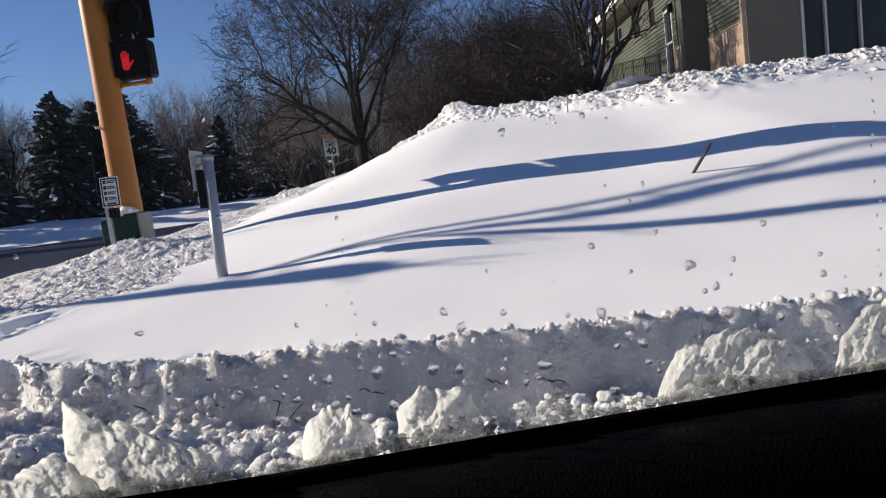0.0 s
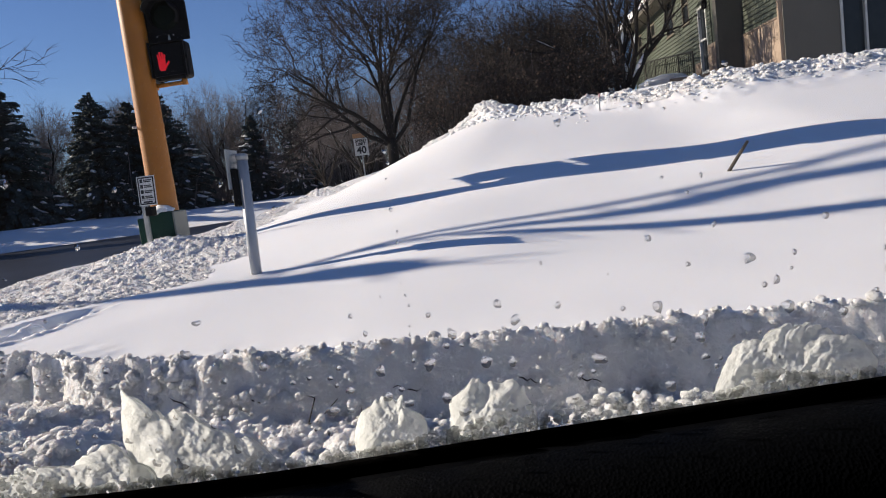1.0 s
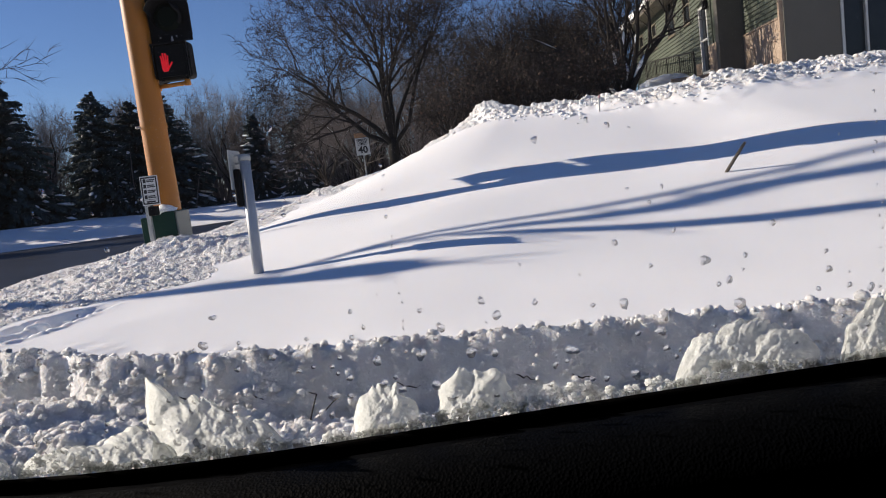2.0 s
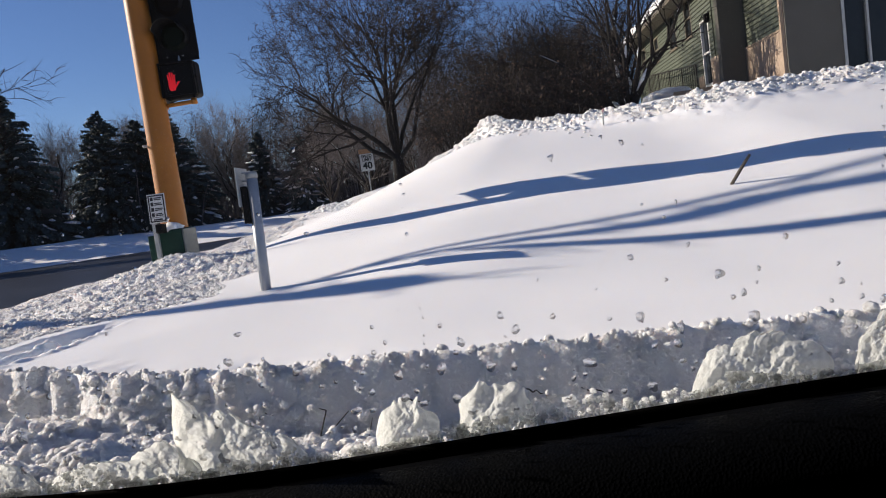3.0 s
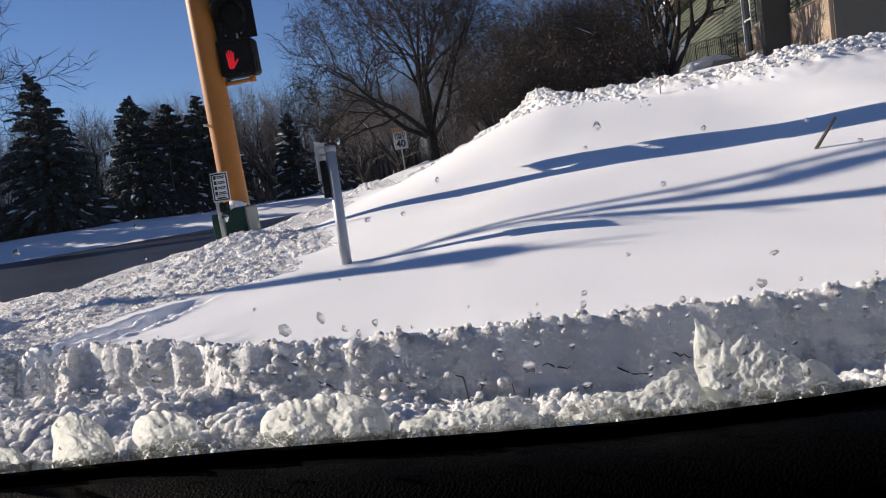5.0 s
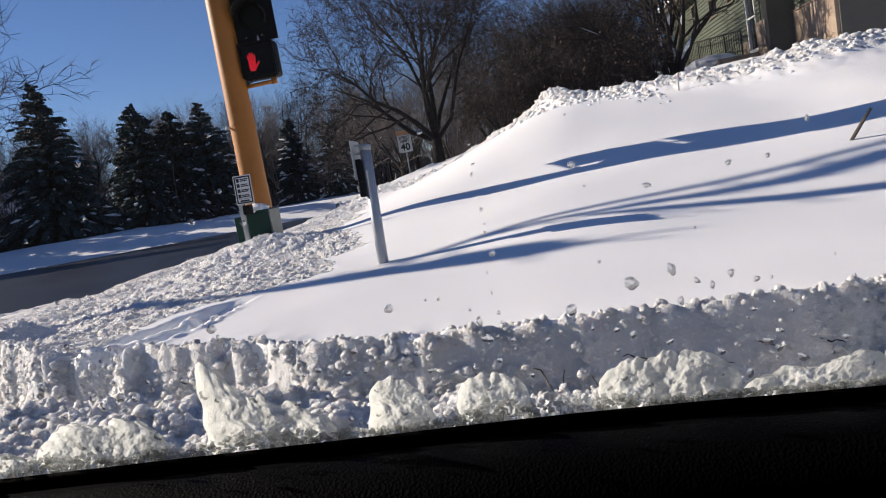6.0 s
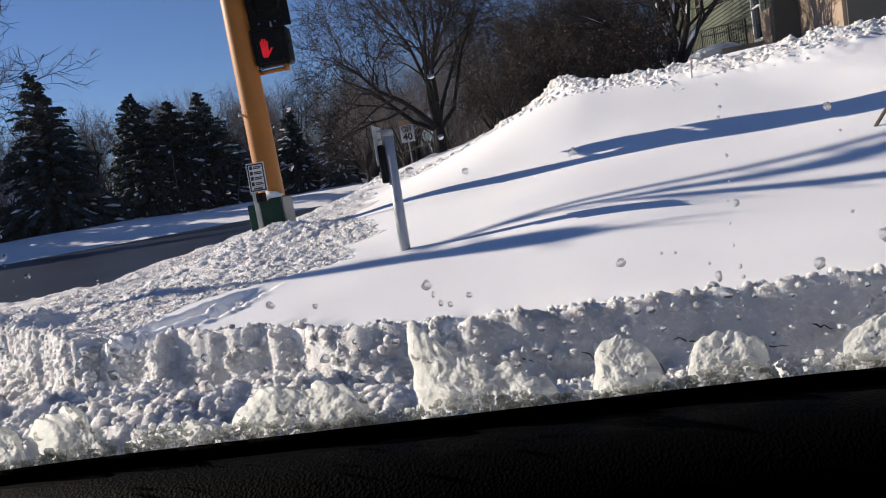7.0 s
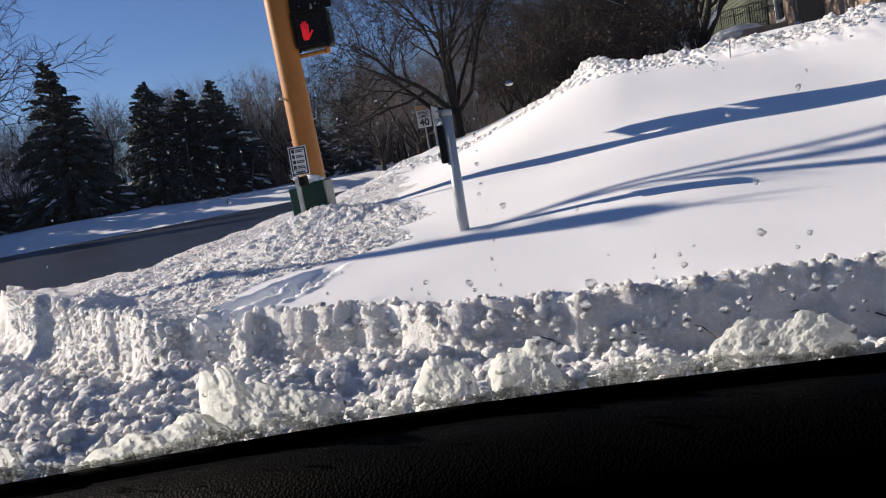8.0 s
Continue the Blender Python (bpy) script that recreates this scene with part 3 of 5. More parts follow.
part("sign_stub", Shape().box(-0.115, -0.07, -0.29, -0.25, -0.2, 0.62, bevel=0.004), GREYPAINT, pole, "pale square steel stub")
part("clamp_band", Shape().tube([(0, 0, 1.38), (0, 0, 1.42)], [0.137, 0.137], 28), YELLOW, pole)
part("pole_screw", Shape().tube([(-0.11, -0.085, 1.40), (-0.145, -0.11, 1.40)], [0.014, 0.014], 8), GREYPAINT, pole)

cap = Shape()
v, f = ico_sphere(3)
lumps = [1 + 0.35 * noise.noise(Vector(q) * 2.2) + 0.15 * noise.noise(Vector(q) * 5) for q in v]
cap.add([(PX + 0.02 + q[0] * 0.12 * k, PY - 0.13 + q[1] * 0.07 * k, 1.252 + q[2] * 0.07 * k) for q, k in zip(v, lumps)], [tuple(t) for t in f])
tagged(part("snow_heap", cap, SNOW, None, "", True), "small heap of snow on the green base of the pole", "snow")

# pedestrian signal
def raised_palm(hx, hz, y0, y1):
    palm = Shape()
    palm.box(hx - 0.038, hx + 0.038, y0, y1, hz, hz + 0.085)
    palm.add([(hx + x, y, hz + z) for y in (y0, y1) for x, z in ((-0.025, -0.03), (0.023, -0.03), (0.038, 0), (-0.038, 0))],
             [(0, 1, 2, 3), (7, 6, 5, 4), (0, 4, 5, 1), (3, 2, 6, 7)])
    for dx, top, lean in ((-0.030, 0.055, -6), (-0.010, 0.078, -2), (0.011, 0.075, 2), (0.031, 0.05, 6)):
        palm.box(-0.008, 0.008, y0, y1, 0, top, pose(hx + dx, 0, hz + 0.082, 0, lean, 0))
    palm.box(-0.0085, 0.0085, y0, y1, 0, 0.07, pose(hx + 0.034, 0, hz + 0.004, 0, 38, 0))
    return palm


SMOKED = material("smoked lens", (0.004, 0.004, 0.0045), 0.4, specular=0.1)


def pedestrian_signal(m, label, lit, drop=True):
    root = thing("pedestrian_signal", m, label, "signal")
    part("housing", Shape().box(-0.185, 0.195, -0.06, 0.13, 0.0, 0.38, bevel=0.04), BLACK, root)
    visor = Shape().box(-0.18, 0.19, -0.11, -0.058, 0.36, 0.375, bevel=0.003).box(-0.18, -0.168, -0.09, -0.058, 0.02, 0.36).box(0.178, 0.19, -0.09, -0.058, 0.02, 0.36)
    part("visor", visor, BLACK, root)
    lens = part("lens", Shape().box(-0.155, 0.165, -0.070, -0.061, 0.03, 0.35), SMOKED, root)
    if lit:
        part("hand_symbol", raised_palm(-0.06, 0.115, -0.075, -0.071), RED_LED, lens, "lit red raised palm symbol")
    for x, z, s in ((-0.11, -0.012, 1), (0.15, -0.012, 1), (0.199, 0.19, 0.8)):
        part("latch", Shape().box(x - 0.012 * s, x + 0.012 * s, -0.07, -0.04, z, z + 0.03, bevel=0.003), BLACK, root)
    low = Shape().tube([(-0.30, 0.02, -0.05), (0.11, 0.02, -0.04)], [0.022, 0.022], 10).tube([(0.11, 0.02, -0.065), (0.11, 0.02, 0.005)], [0.034, 0.028], 12)
    if drop:
        low.tube([(-0.235, -0.02, -0.15), (-0.235, -0.02, -0.03)], [0.026, 0.030], 10)
    part("lower_bracket", low, YELLOW, root, "yellow pipe bracket", True)
    up = Shape().tube([(-0.30, 0.02, 0.405), (0.03, 0.02, 0.41)], [0.016, 0.016], 10).tube([(0.03, 0.02, 0.375), (0.03, 0.02, 0.46)], [0.028, 0.02], 12)
    part("upper_bracket", up, GREYPAINT, root, "grey pipe bracket", True)
    return root


pedestrian_signal(pose(PX + 0.315, PY + 0.02, 2.60), "black pedestrian signal with a lit red hand, bracketed to the pole", True)
pedestrian_signal(pose(PX - 0.08, PY + 0.44, 2.66, 0, 0, 90), "black pedestrian signal on the far side of the pole", False, False)

# vehicle signal above it
def traffic_signal(m, label):
    head = thing("traffic_signal", m, label, "signal")
    part("backplate", Shape().box(-0.225, 0.225, 0.0, 0.012, 0.0, 1.22, bevel=0.004), BLACK, head)
    for k, (lens, name) in enumerate(((GREEN_LENS, "green_lens"), (DARK_LENS, "amber_lens"), (DARK_LENS, "red_lens"))):
        z0 = 0.085 + 0.36 * k
        sec = part("section", Shape().box(-0.17, 0.17, 0.014, 0.2, z0 - 0.005, z0 + 0.35, bevel=0.02), BLACK, head)
        part(name, Shape().tube([(0, -0.004, z0 + 0.172), (0, -0.03, z0 + 0.172)], [0.145, 0.10], 24), lens, sec)
        n, vs, fs = 20, [], []
        for i in range(n + 1):
            a = radians(-35 + 250 * i / n)
            out = -0.24 if 3 < i < 17 else -0.10
            for yy, r in ((-0.002, 0.158), (out, 0.152), (-0.002, 0.152), (out, 0.146)):
                vs.append((math.cos(a) * r, yy, z0 + 0.172 + math.sin(a) * r))
        for i in range(n):
            q = 4 * i
            fs += [(q, q + 1, q + 5, q + 4), (q + 2, q + 6, q + 7, q + 3), (q + 1, q + 3, q + 7, q + 5)]
        part("hood", Shape().add(vs, fs), BLACK, sec, smooth=True)
    for bz in (0.03, 1.19):
        part("bracket_arm", Shape().tube([(-0.32, 0.05, bz), (0, 0.05, bz), (0, 0.05, bz + 0.03)], [0.02, 0.02, 0.02], 10), GREYPAINT, head, smooth=True)
    for bx in (-0.11, 0.06):
        part("rivet", Shape().tube([(bx, -0.006, 0.06), (bx, 0.0, 0.06)], [0.007, 0.007], 8), GREYPAINT, head)
    return head


traffic_signal(pose(PX + 0.335, PY + 0.02, 2.985), "black three-section traffic signal with unlit dark lenses")
traffic_signal(pose(PX + 0.05, PY + 0.44, 3.06, 0, 0, 90), "black traffic signal seen edge-on behind the pole")


# ---- push-button signs ----
def button_sign(name, m, label, angle_bars=True):
    root = thing(name, m, label, "sign")
    part("plate", Shape().box(-0.1, 0.1, -0.002, 0.002, 0.0, 0.30, bevel=0.0009), SIGNWHITE, root)
    edge = Shape()
    for a, b, c, d in ((-0.090, 0.090, 0.276, 0.290), (-0.090, 0.090, 0.010, 0.024), (-0.090, -0.076, 0.024, 0.276), (0.076, 0.090, 0.024, 0.276)):
        edge.box(a, b, -0.004, -0.0024, c, d)
    part("border", edge, SIGNBLACK, root, "black printed border")
    marks = Shape()
    for k, z in enumerate((0.25, 0.195, 0.14, 0.085)):
        marks.box(-0.066, -0.034, -0.004, -0.0024, z - 0.018, z + 0.020)
        marks.box(-0.024, 0.066 - 0.012 * (k % 2), -0.004, -0.0024, z + 0.003, z + 0.014)
        marks.box(-0.024, 0.055 + 0.01 * (k % 2), -0.004, -0.0024, z - 0.013, z - 0.002)
    marks.box(-0.07, 0.07, -0.004, -0.0024, 0.056, 0.060)
    marks.box(-0.05, 0.05, -0.004, -0.0024, 0.028, 0.044)
    part("lettering", marks, SIGNBLACK, root, "small black printing")
    return root


sign = button_sign("crossing_sign", pose(PX - 0.03, PY - 0.30, 1.335, -2, 1.0, -8), "white crossing instruction sign with black printing on the pole")
part("push_button", Shape().box(-0.035, 0.045, -0.03, 0.06, -0.11, -0.012, bevel=0.012), BLACK, sign, "black push-button housing")

post = thing("push_button_post", pose(-1.537, 4.797, 0.745, -3.1, 0.9, 0), "pale galvanised push-button post standing in snow", "post")
part("pipe", Shape().tube([(0, 0, -0.3), (0, 0, 0.82)], [0.0375, 0.0375], 20), WHITEPOST, post, smooth=True)
part("pipe_cap", Shape().tube([(0, 0, 0.815), (0, 0, 0.85), (0, 0, 0.858)], [0.042, 0.042, 0.030], 20), GREYPAINT, post, "grey dome cap", True)
housing = part("button_housing", Shape().box(-0.078, -0.034, -0.05, 0.04, 0.50, 0.76, bevel=0.010), BLACK, post, "black push-button housing")
part("button", Shape().tube([(-0.076, 0, 0.56), (-0.095, 0, 0.56)], [0.022, 0.02], 12), GREYPAINT, housing)
turned = pose(-0.072, 0.0, 0.755, 0, 0, -8)
plate = part("sign_plate", Shape().box(-0.003, 0.003, -0.09, 0.09, -0.135, 0.135, turned, 0.0012), GREYPAINT, post, "grey back of a small sign, edge-on")
part("printing", Shape().box(-0.0055, -0.0035, -0.086, 0.086, -0.130, 0.130, turned), SIGNBLACK, plate, "black sign border")
for z in (0.80, 0.855):
    part("bolt", Shape().tube([(-0.085, 0, z), (-0.03, 0, z)], [0.007, 0.007], 6), GREYPAINT, plate)


def letters(text, size, mat, name, parent, m, label=""):
    """Raised flat lettering as a mesh."""
    curve = bpy.data.curves.new(name, "FONT")
    curve.body, curve.size, curve.extrude, curve.offset, curve.align_x, curve.align_y = text, size, 0.002, size * 0.028, "CENTER", "CENTER"
    tmp = bpy.data.objects.new(name, curve)
    scene.collection.objects.link(tmp)
    me = bpy.data.meshes.new_from_object(tmp.evaluated_get(bpy.context.evaluated_depsgraph_get()))
    bpy.data.objects.remove(tmp)
    me.materials.clear()
    me.materials.append(mat)
    me.transform(m @ pose(0, 0, 0, 90, 0, 0))
    ob = new(name, me)
    ob.parent = parent
    return tagged(ob, label) if label else ob


SX, SY = -4.12, 30.0
speed = thing("speed_limit_sign", pose(SX, SY, at(SX, SY) - 0.02, 0, 0, 12), "white speed limit sign with an orange panel above it", "sign")
zb = 2.30 - at(SX, SY)
part("signpost", Shape().box(-0.03, 0.03, 0.01, 0.06, -0.3, zb + 0.9, bevel=0.004), GREYPAINT, speed, "grey steel post")
panel = part("panel", Shape().box(-0.29, 0.29, -0.004, 0.004, zb, zb + 0.72, bevel=0.002), SIGNWHITE, speed)
part("orange_panel", Shape().box(-0.31, 0.31, -0.004, 0.004, zb + 0.735, zb + 0.92, bevel=0.002), SIGNORANGE, speed, "faded orange panel")
letters("SPEED", 0.17, SIGNBLACK, "lettering", panel, pose(0, -0.008, zb + 0.61))
letters("LIMIT", 0.17, SIGNBLACK, "lettering", panel, pose(0, -0.008, zb + 0.47))
letters("40", 0.40, SIGNBLACK, "lettering", panel, pose(0, -0.008, zb + 0.21))

# stake in the snow, marker on the bank, stubs on the far verge
stake = thing("wooden_stake", pose(1.96, 5.43, at(1.96, 5.43), 0, 35, -10), "thin weathered wooden stake leaning in the snow", "stake")
part("shaft", Shape().tube([(0, 0, -0.12), (0, 0, 0.12), (0.002, 0, 0.255)], [0.014, 0.013, 0.011], 7), STAKE, stake)
flag = thing("utility_marker", pose(1.82, 9.35, at(1.82, 9.35), 0, 3, 0), "thin grey utility marker with pink tape on the snow bank", "marker")
part("rod", Shape().tube([(0, 0, -0.1), (0, 0, 0.17)], [0.011, 0.010], 6), GREYPAINT, flag)
part("tape", Shape().tube([(0, 0, 0.172), (0.004, 0, 0.20), (0.014, 0.004, 0.222)], [0.014, 0.013, 0.006], 6), TWINE, flag, "faded pink tape")
for x, y in ((-28.5, 46.0), (-27.3, 46.2), (-20.5, 47.5)):
    stub = thing("marker_post", pose(x, y, at(x, y), 0, 2, 0), "short dark marker post on the snowy verge", "post", "posts on the far verge")
    part("stub", Shape().box(-0.06, 0.06, -0.06, 0.06, -0.2, 1.15, bevel=0.01), BARK, stub)
board = thing("notice_board", pose(-27.9, 46.3, at(-27.9, 46.3)), "back of a dark grey board on two legs", "sign")
part("board", Shape().box(-0.75, 0.75, -0.02, 0.02, 1.3, 2.9, bevel=0.01), material("dull grey board", (0.10, 0.11, 0.12), 0.6, second=(0.14, 0.15, 0.16), scale=2), board)
for x in (-0.55, 0.55):
    part("leg", Shape().box(x - 0.05, x + 0.05, 0.02, 0.1, -0.2, 2.8), BARK, board)


# ---- house ----
# local axes: y runs along the long wall, x across the house; the wall faces -x
HOUSE = pose(9.10, 25.0, 3.0, 0, 0, -3.7)
house = thing("house", HOUSE, "two-storey house with sage green lap siding and tan stone base", "house")


def lap_siding(x, y0, y1, z0, z1, holes=(), pitch=0.145):
    """Lapped boards on a wall that faces -x, leaving out the openings."""
    sh = Shape()
    z = z0
    while z < z1 - 0.01:
        top = min(z + pitch, z1)
        cuts = sorted([(max(a, y0), min(b, y1)) for a, b, c, d in holes if c < top - 0.02 and d > z + 0.02])
        y = y0
        lip = z + (top - z) * 0.84
        for a, b in cuts + [(y1, y1)]:
            if a > y + 0.01:
                sh.add([(x - 0.045, y, z), (x - 0.045, a, z), (x - 0.03, a, lip), (x - 0.03, y, lip), (x, y, z), (x, a, z), (x, a, lip), (x, y, lip)],
                       [(0, 1, 2, 3), (4, 5, 1, 0), (3, 2, 6, 7), (0, 3, 7, 4), (1, 5, 6, 2)])
            y = max(y, b)
        z = top
    return sh


long_holes = [(0.95, 1.98, 0.5, 2.85), (3.1, 4.1, 2.62, 4.1), (5.6, 6.9, 2.6, 4.1), (9.2, 10.1, 2.6, 3.75), (12.4, 13.4, 2.6, 3.75)]
core = Shape()
y = 0.0
for a, b, c, d in long_holes + [(15.0, 15.0, 0, 0)]:
    core.box(0.0, 0.2, y, a, -1.3, 4.25)
    if b > a:
        core.box(0.0, 0.2, a, b, -1.3, c)
        core.box(0.0, 0.2, a, b, d, 4.25)
    y = b
long_wall = part("wall", core, SIDING, house)
part("siding", lap_siding(-0.002, 0.45, 15.0, 0.35, 4.2, long_holes), SIDING, long_wall)
for q in ((0.0, 0.93, 1.38), (2.0, 2.7, 0.95)):
    part("stone_base", Shape().box(-0.07, -0.004, q[0], q[1], -1.3, q[2], bevel=0.01), STONE, long_wall, "tan stone veneer")


def window(parent, x, a, b, c, d, frame_mat, name="window", sash=True):
    w = part(name, Shape().box(x + 0.05, x + 0.06, a, b, c, d), PANE, parent, "dark glass")
    fr = Shape()
    t = 0.07
    for q in ((a, b, c, c + t), (a, b, d - t, d), (a, a + t, c + t, d - t), (b - t, b, c + t, d - t)):
        fr.box(x - 0.045, x + 0.05, q[0], q[1], q[2], q[3])
    if sash:
        fr.box(x - 0.02, x + 0.05, a + t, b - t, (c + d) / 2 - 0.03, (c + d) / 2 + 0.03)
    part("frame", fr, frame_mat, w)
    part("sill", Shape().box(x - 0.09, x - 0.01, a - 0.05, b + 0.05, c - 0.05, c - 0.003, bevel=0.005), frame_mat, w)


window(house, 0, *long_holes[0], TRIM, "door_glazing")
for q in long_holes[1:]:
    window(house, 0, *q, DARKTRIM)
lantern = part("wall_lantern", Shape().box(-0.22, -0.06, 0.66, 0.82, 2.62, 2.92, bevel=0.03), BLACK, house, "black wall lantern beside the door")
part("lantern_arm", Shape().box(-0.07, -0.03, 0.70, 0.78, 2.70, 3.0), BLACK, lantern)

# end of the wing wall, in shade, and the stepped-forward bay
part("wing_wall", Shape().box(-0.06, 0.80, -0.35, -0.004, -1.3, 4.25), SHADESIDING, house, "olive end wall")
bay = part("bay_wall", Shape().box(0.80, 1.0, -3.5, -0.36, -1.3, 4.25), SIDING, house)
part("siding", lap_siding(0.798, -3.5, -0.36, 1.42, 4.2), SIDING, bay)
part("stone_base", Shape().box(0.72, 0.796, -3.5, -0.37, -1.3, 1.36, bevel=0.01), STONE, bay, "tan stone veneer")
part("stone_ledge", Shape().box(0.69, 0.796, -3.5, -0.37, 1.362, 1.42, bevel=0.008), STONE, bay)
part("corner_board", Shape().box(0.70, 0.80, -3.62, -3.505, -1.3, 4.25), STONE, bay, "tan corner board")
front = Shape().box(0.803, 2.35, -3.7, -3.505, -1.3, 4.25).box(2.35, 5.0, -3.7, -3.505, -1.3, -0.3).box(2.35, 5.0, -3.7, -3.505, 2.5, 4.25).box(5.0, 11, -3.7, -3.505, -1.3, 4.25)
part("front_wall", front, SHADESIDING, house, "olive grey front wall")
slider = part("sliding_door", Shape().box(2.35, 5.0, -3.59, -3.58, -0.3, 2.5), PANE, house, "dark sliding glass door in a pale frame")
fr = Shape()
for q in ((2.35, 2.43, -0.3, 2.5), (4.92, 5.0, -0.3, 2.5), (2.43, 4.92, 2.42, 2.5), (2.43, 4.92, -0.3, -0.24), (3.02, 3.08, -0.24, 2.42), (4.0, 4.06, -0.24, 2.42)):
    fr.box(q[0], q[1], -3.73, -3.6, q[2], q[3])
part("frame", fr, GREYPAINT, slider)
part("blind", Shape().box(2.44, 3.02, -3.575, -3.565, -0.24, 2.42), CURTAIN, slider, "pale blue blind behind the glass")
part("rear_wall", Shape().box(0.2, 11, 14.8, 15.0, -1.3, 4.25).box(10.8, 11, -3.5, 14.8, -1.3, 4.25), SHADESIDING, house)
roof = Shape()
roof.add([(-0.75, -4.5, 4.15), (-0.75, 15.7, 4.15), (5.5, 15.7, 6.7), (5.5, -4.5, 6.7), (11.7, -4.5, 4.15), (11.7, 15.7, 4.15),
          (-0.75, -4.5, 4.32), (-0.75, 15.7, 4.32), (5.5, 15.7, 6.9), (5.5, -4.5, 6.9), (11.7, -4.5, 4.32), (11.7, 15.7, 4.32)],
         [(0, 3, 2, 1), (3, 4, 5, 2), (6, 7, 8, 9), (9, 8, 11, 10), (0, 1, 7, 6), (4, 10, 11, 5), (0, 6, 9, 3), (3, 9, 10, 4), (1, 2, 8, 7), (2, 5, 11, 8)])
part("roof", roof, ROOFING, house)
part("soffit", Shape().box(-0.74, -0.03, -3.9, 15.6, 4.06, 4.14), DARKTRIM, house)
n, vs, fs = 60, [], []
for i in range(n + 1):
    yy = -3.9 + 19.5 * i / n
    th = 0.26 + 0.09 * noise.noise(Vector((yy * 0.7, 0, 0)))
    hang = -0.85 - 0.10 * noise.noise(Vector((yy * 1.1, 3, 0)))
    for x, z in ((hang, 4.26), (hang - 0.02, 4.36 + th * 0.6), (-0.45, 4.47 + th), (2.5, 5.68 + th), (5.5, 6.95 + th)):
        vs.append((x, yy, z + 0.03 * noise.noise(Vector((x * 2, yy, 1)))))
for i in range(n):
    for k in range(4):
        q = 5 * i + k
        fs.append((q, q + 1, q + 6, q + 5))
part("roof_snow", Shape().add(vs, fs), SNOW, house, "thick snow along the eave", True)

stoop = thing("stoop", HOUSE @ pose(-1.5, 1.9, 0.0), "snow-covered concrete stoop with an iron railing", "steps")
part("landing", Shape().box(0, 1.4, -1.2, 1.4, -1.3, 0.40, bevel=0.02), STONE, stoop)
rail = part("railing", Shape().tube([(0.9, -1.0, 1.25), (0.9, 7.7, 2.0)], [0.028, 0.028], 6).tube([(0.9, -1.0, 0.55), (0.9, 7.7, 1.28)], [0.022, 0.022], 6), IRON, stoop, "black iron railing")
for k in range(30):
    y, rise = -1.0 + 8.7 * k / 29, 0.75 * k / 29
    part("baluster", Shape().tube([(0.9, y, 0.2 + rise), (0.9, y, 1.25 + rise)], [0.03 if k % 7 == 0 else 0.013] * 2, 5), IRON, rail)
v, f = ico_sphere(4)
lumps = [1 + 0.25 * noise.noise(Vector(q) * 1.6) + 0.10 * noise.noise(Vector(q) * 4) for q in v]
drift = Shape().add([tuple(HOUSE @ Vector((-1.3 + q[0] * 0.9 * k, 2.3 + q[1] * 1.5 * k, 0.38 + q[2] * 0.30 * k))) for q, k in zip(v, lumps)], [tuple(t) for t in f])
tagged(part("snow_drift", drift, SNOW, None, "", True), "rounded snow heap on the stoop", "snow")


# ---- trees ----
def grow(shapes, rnd, p, d, length, r, level, top_level, spread_deg, lift, kids, snow=0.0, thin=0.009):
    """A limb and all that grows from it: wood for the stout parts, twigs for the thin ones."""
    wood, twigs, white = shapes
    n = 5 if level <= 1 else (4 if level == 2 else (3 if level == 3 else 2))
    pts, rad = [Vector(p)], [r]
    q, way = Vector(p), Vector(d).normalized()
    for i in range(n):
        wander = Vector((rnd.gauss(0, 1), rnd.gauss(0, 1), rnd.gauss(0, 1))) * (0.17 + 0.045 * level)
        way = (way + wander + Vector((0, 0, lift))).normalized()
        q = q + way * (length / n)
        pts.append(q.copy())
        rad.append(r * (1 - 0.80 * (i + 1) / n))
    sides = (9, 7, 5, 3, 3, 3)[min(level, 5)]
    (wood if level <= 1 else twigs).tube([tuple(v) for v in pts], rad, sides, caps=False)
    i_snow = 0
    if snow and level <= 1:
        for a, b, s, t in zip(pts, pts[1:], rad, rad[1:]):
            flat = 1 - abs((b - a).normalized().z)
            if rnd.random() < snow * (0.35 + flat):
                up = Vector((-0.25, 0, 1)).normalized()
                if snow > 1.2 and i_snow < 7 and s > 0.08:
                    i_snow += 1
                    s, t = s * 1.35, t * 1.5
                white.tube([tuple(a + up * s * 0.75), tuple((a + b) / 2 + up * (s + t) * 0.46), tuple(b + up * t * 0.75)], [s * 0.35, (s + t) * 0.30, t * 0.3], 5)
    if level >= top_level:
        return
    for k in range(kids[min(level, len(kids) - 1)]):
        f = 0.30 + 0.70 * (k + rnd.random()) / kids[min(level, len(kids) - 1)]
        i = min(int(f * n), n - 1)
        a = pts[i].lerp(pts[i + 1], f * n - i)
        axis = (pts[i + 1] - pts[i]).normalized()
        side = axis.cross(Vector((rnd.gauss(0, 1), rnd.gauss(0, 1), rnd.gauss(0, 1)))).normalized()
        ang = radians(rnd.uniform(0.6, 1.25) * spread_deg)
        way = axis * math.cos(ang) + side * math.sin(ang)
        grow(shapes, rnd, a, way, length * rnd.uniform(0.50, 0.74) * (1.05 - 0.35 * f), max(rad[i] * rnd.uniform(0.45, 0.62), thin), level + 1, top_level, spread_deg, lift, kids, snow, thin)


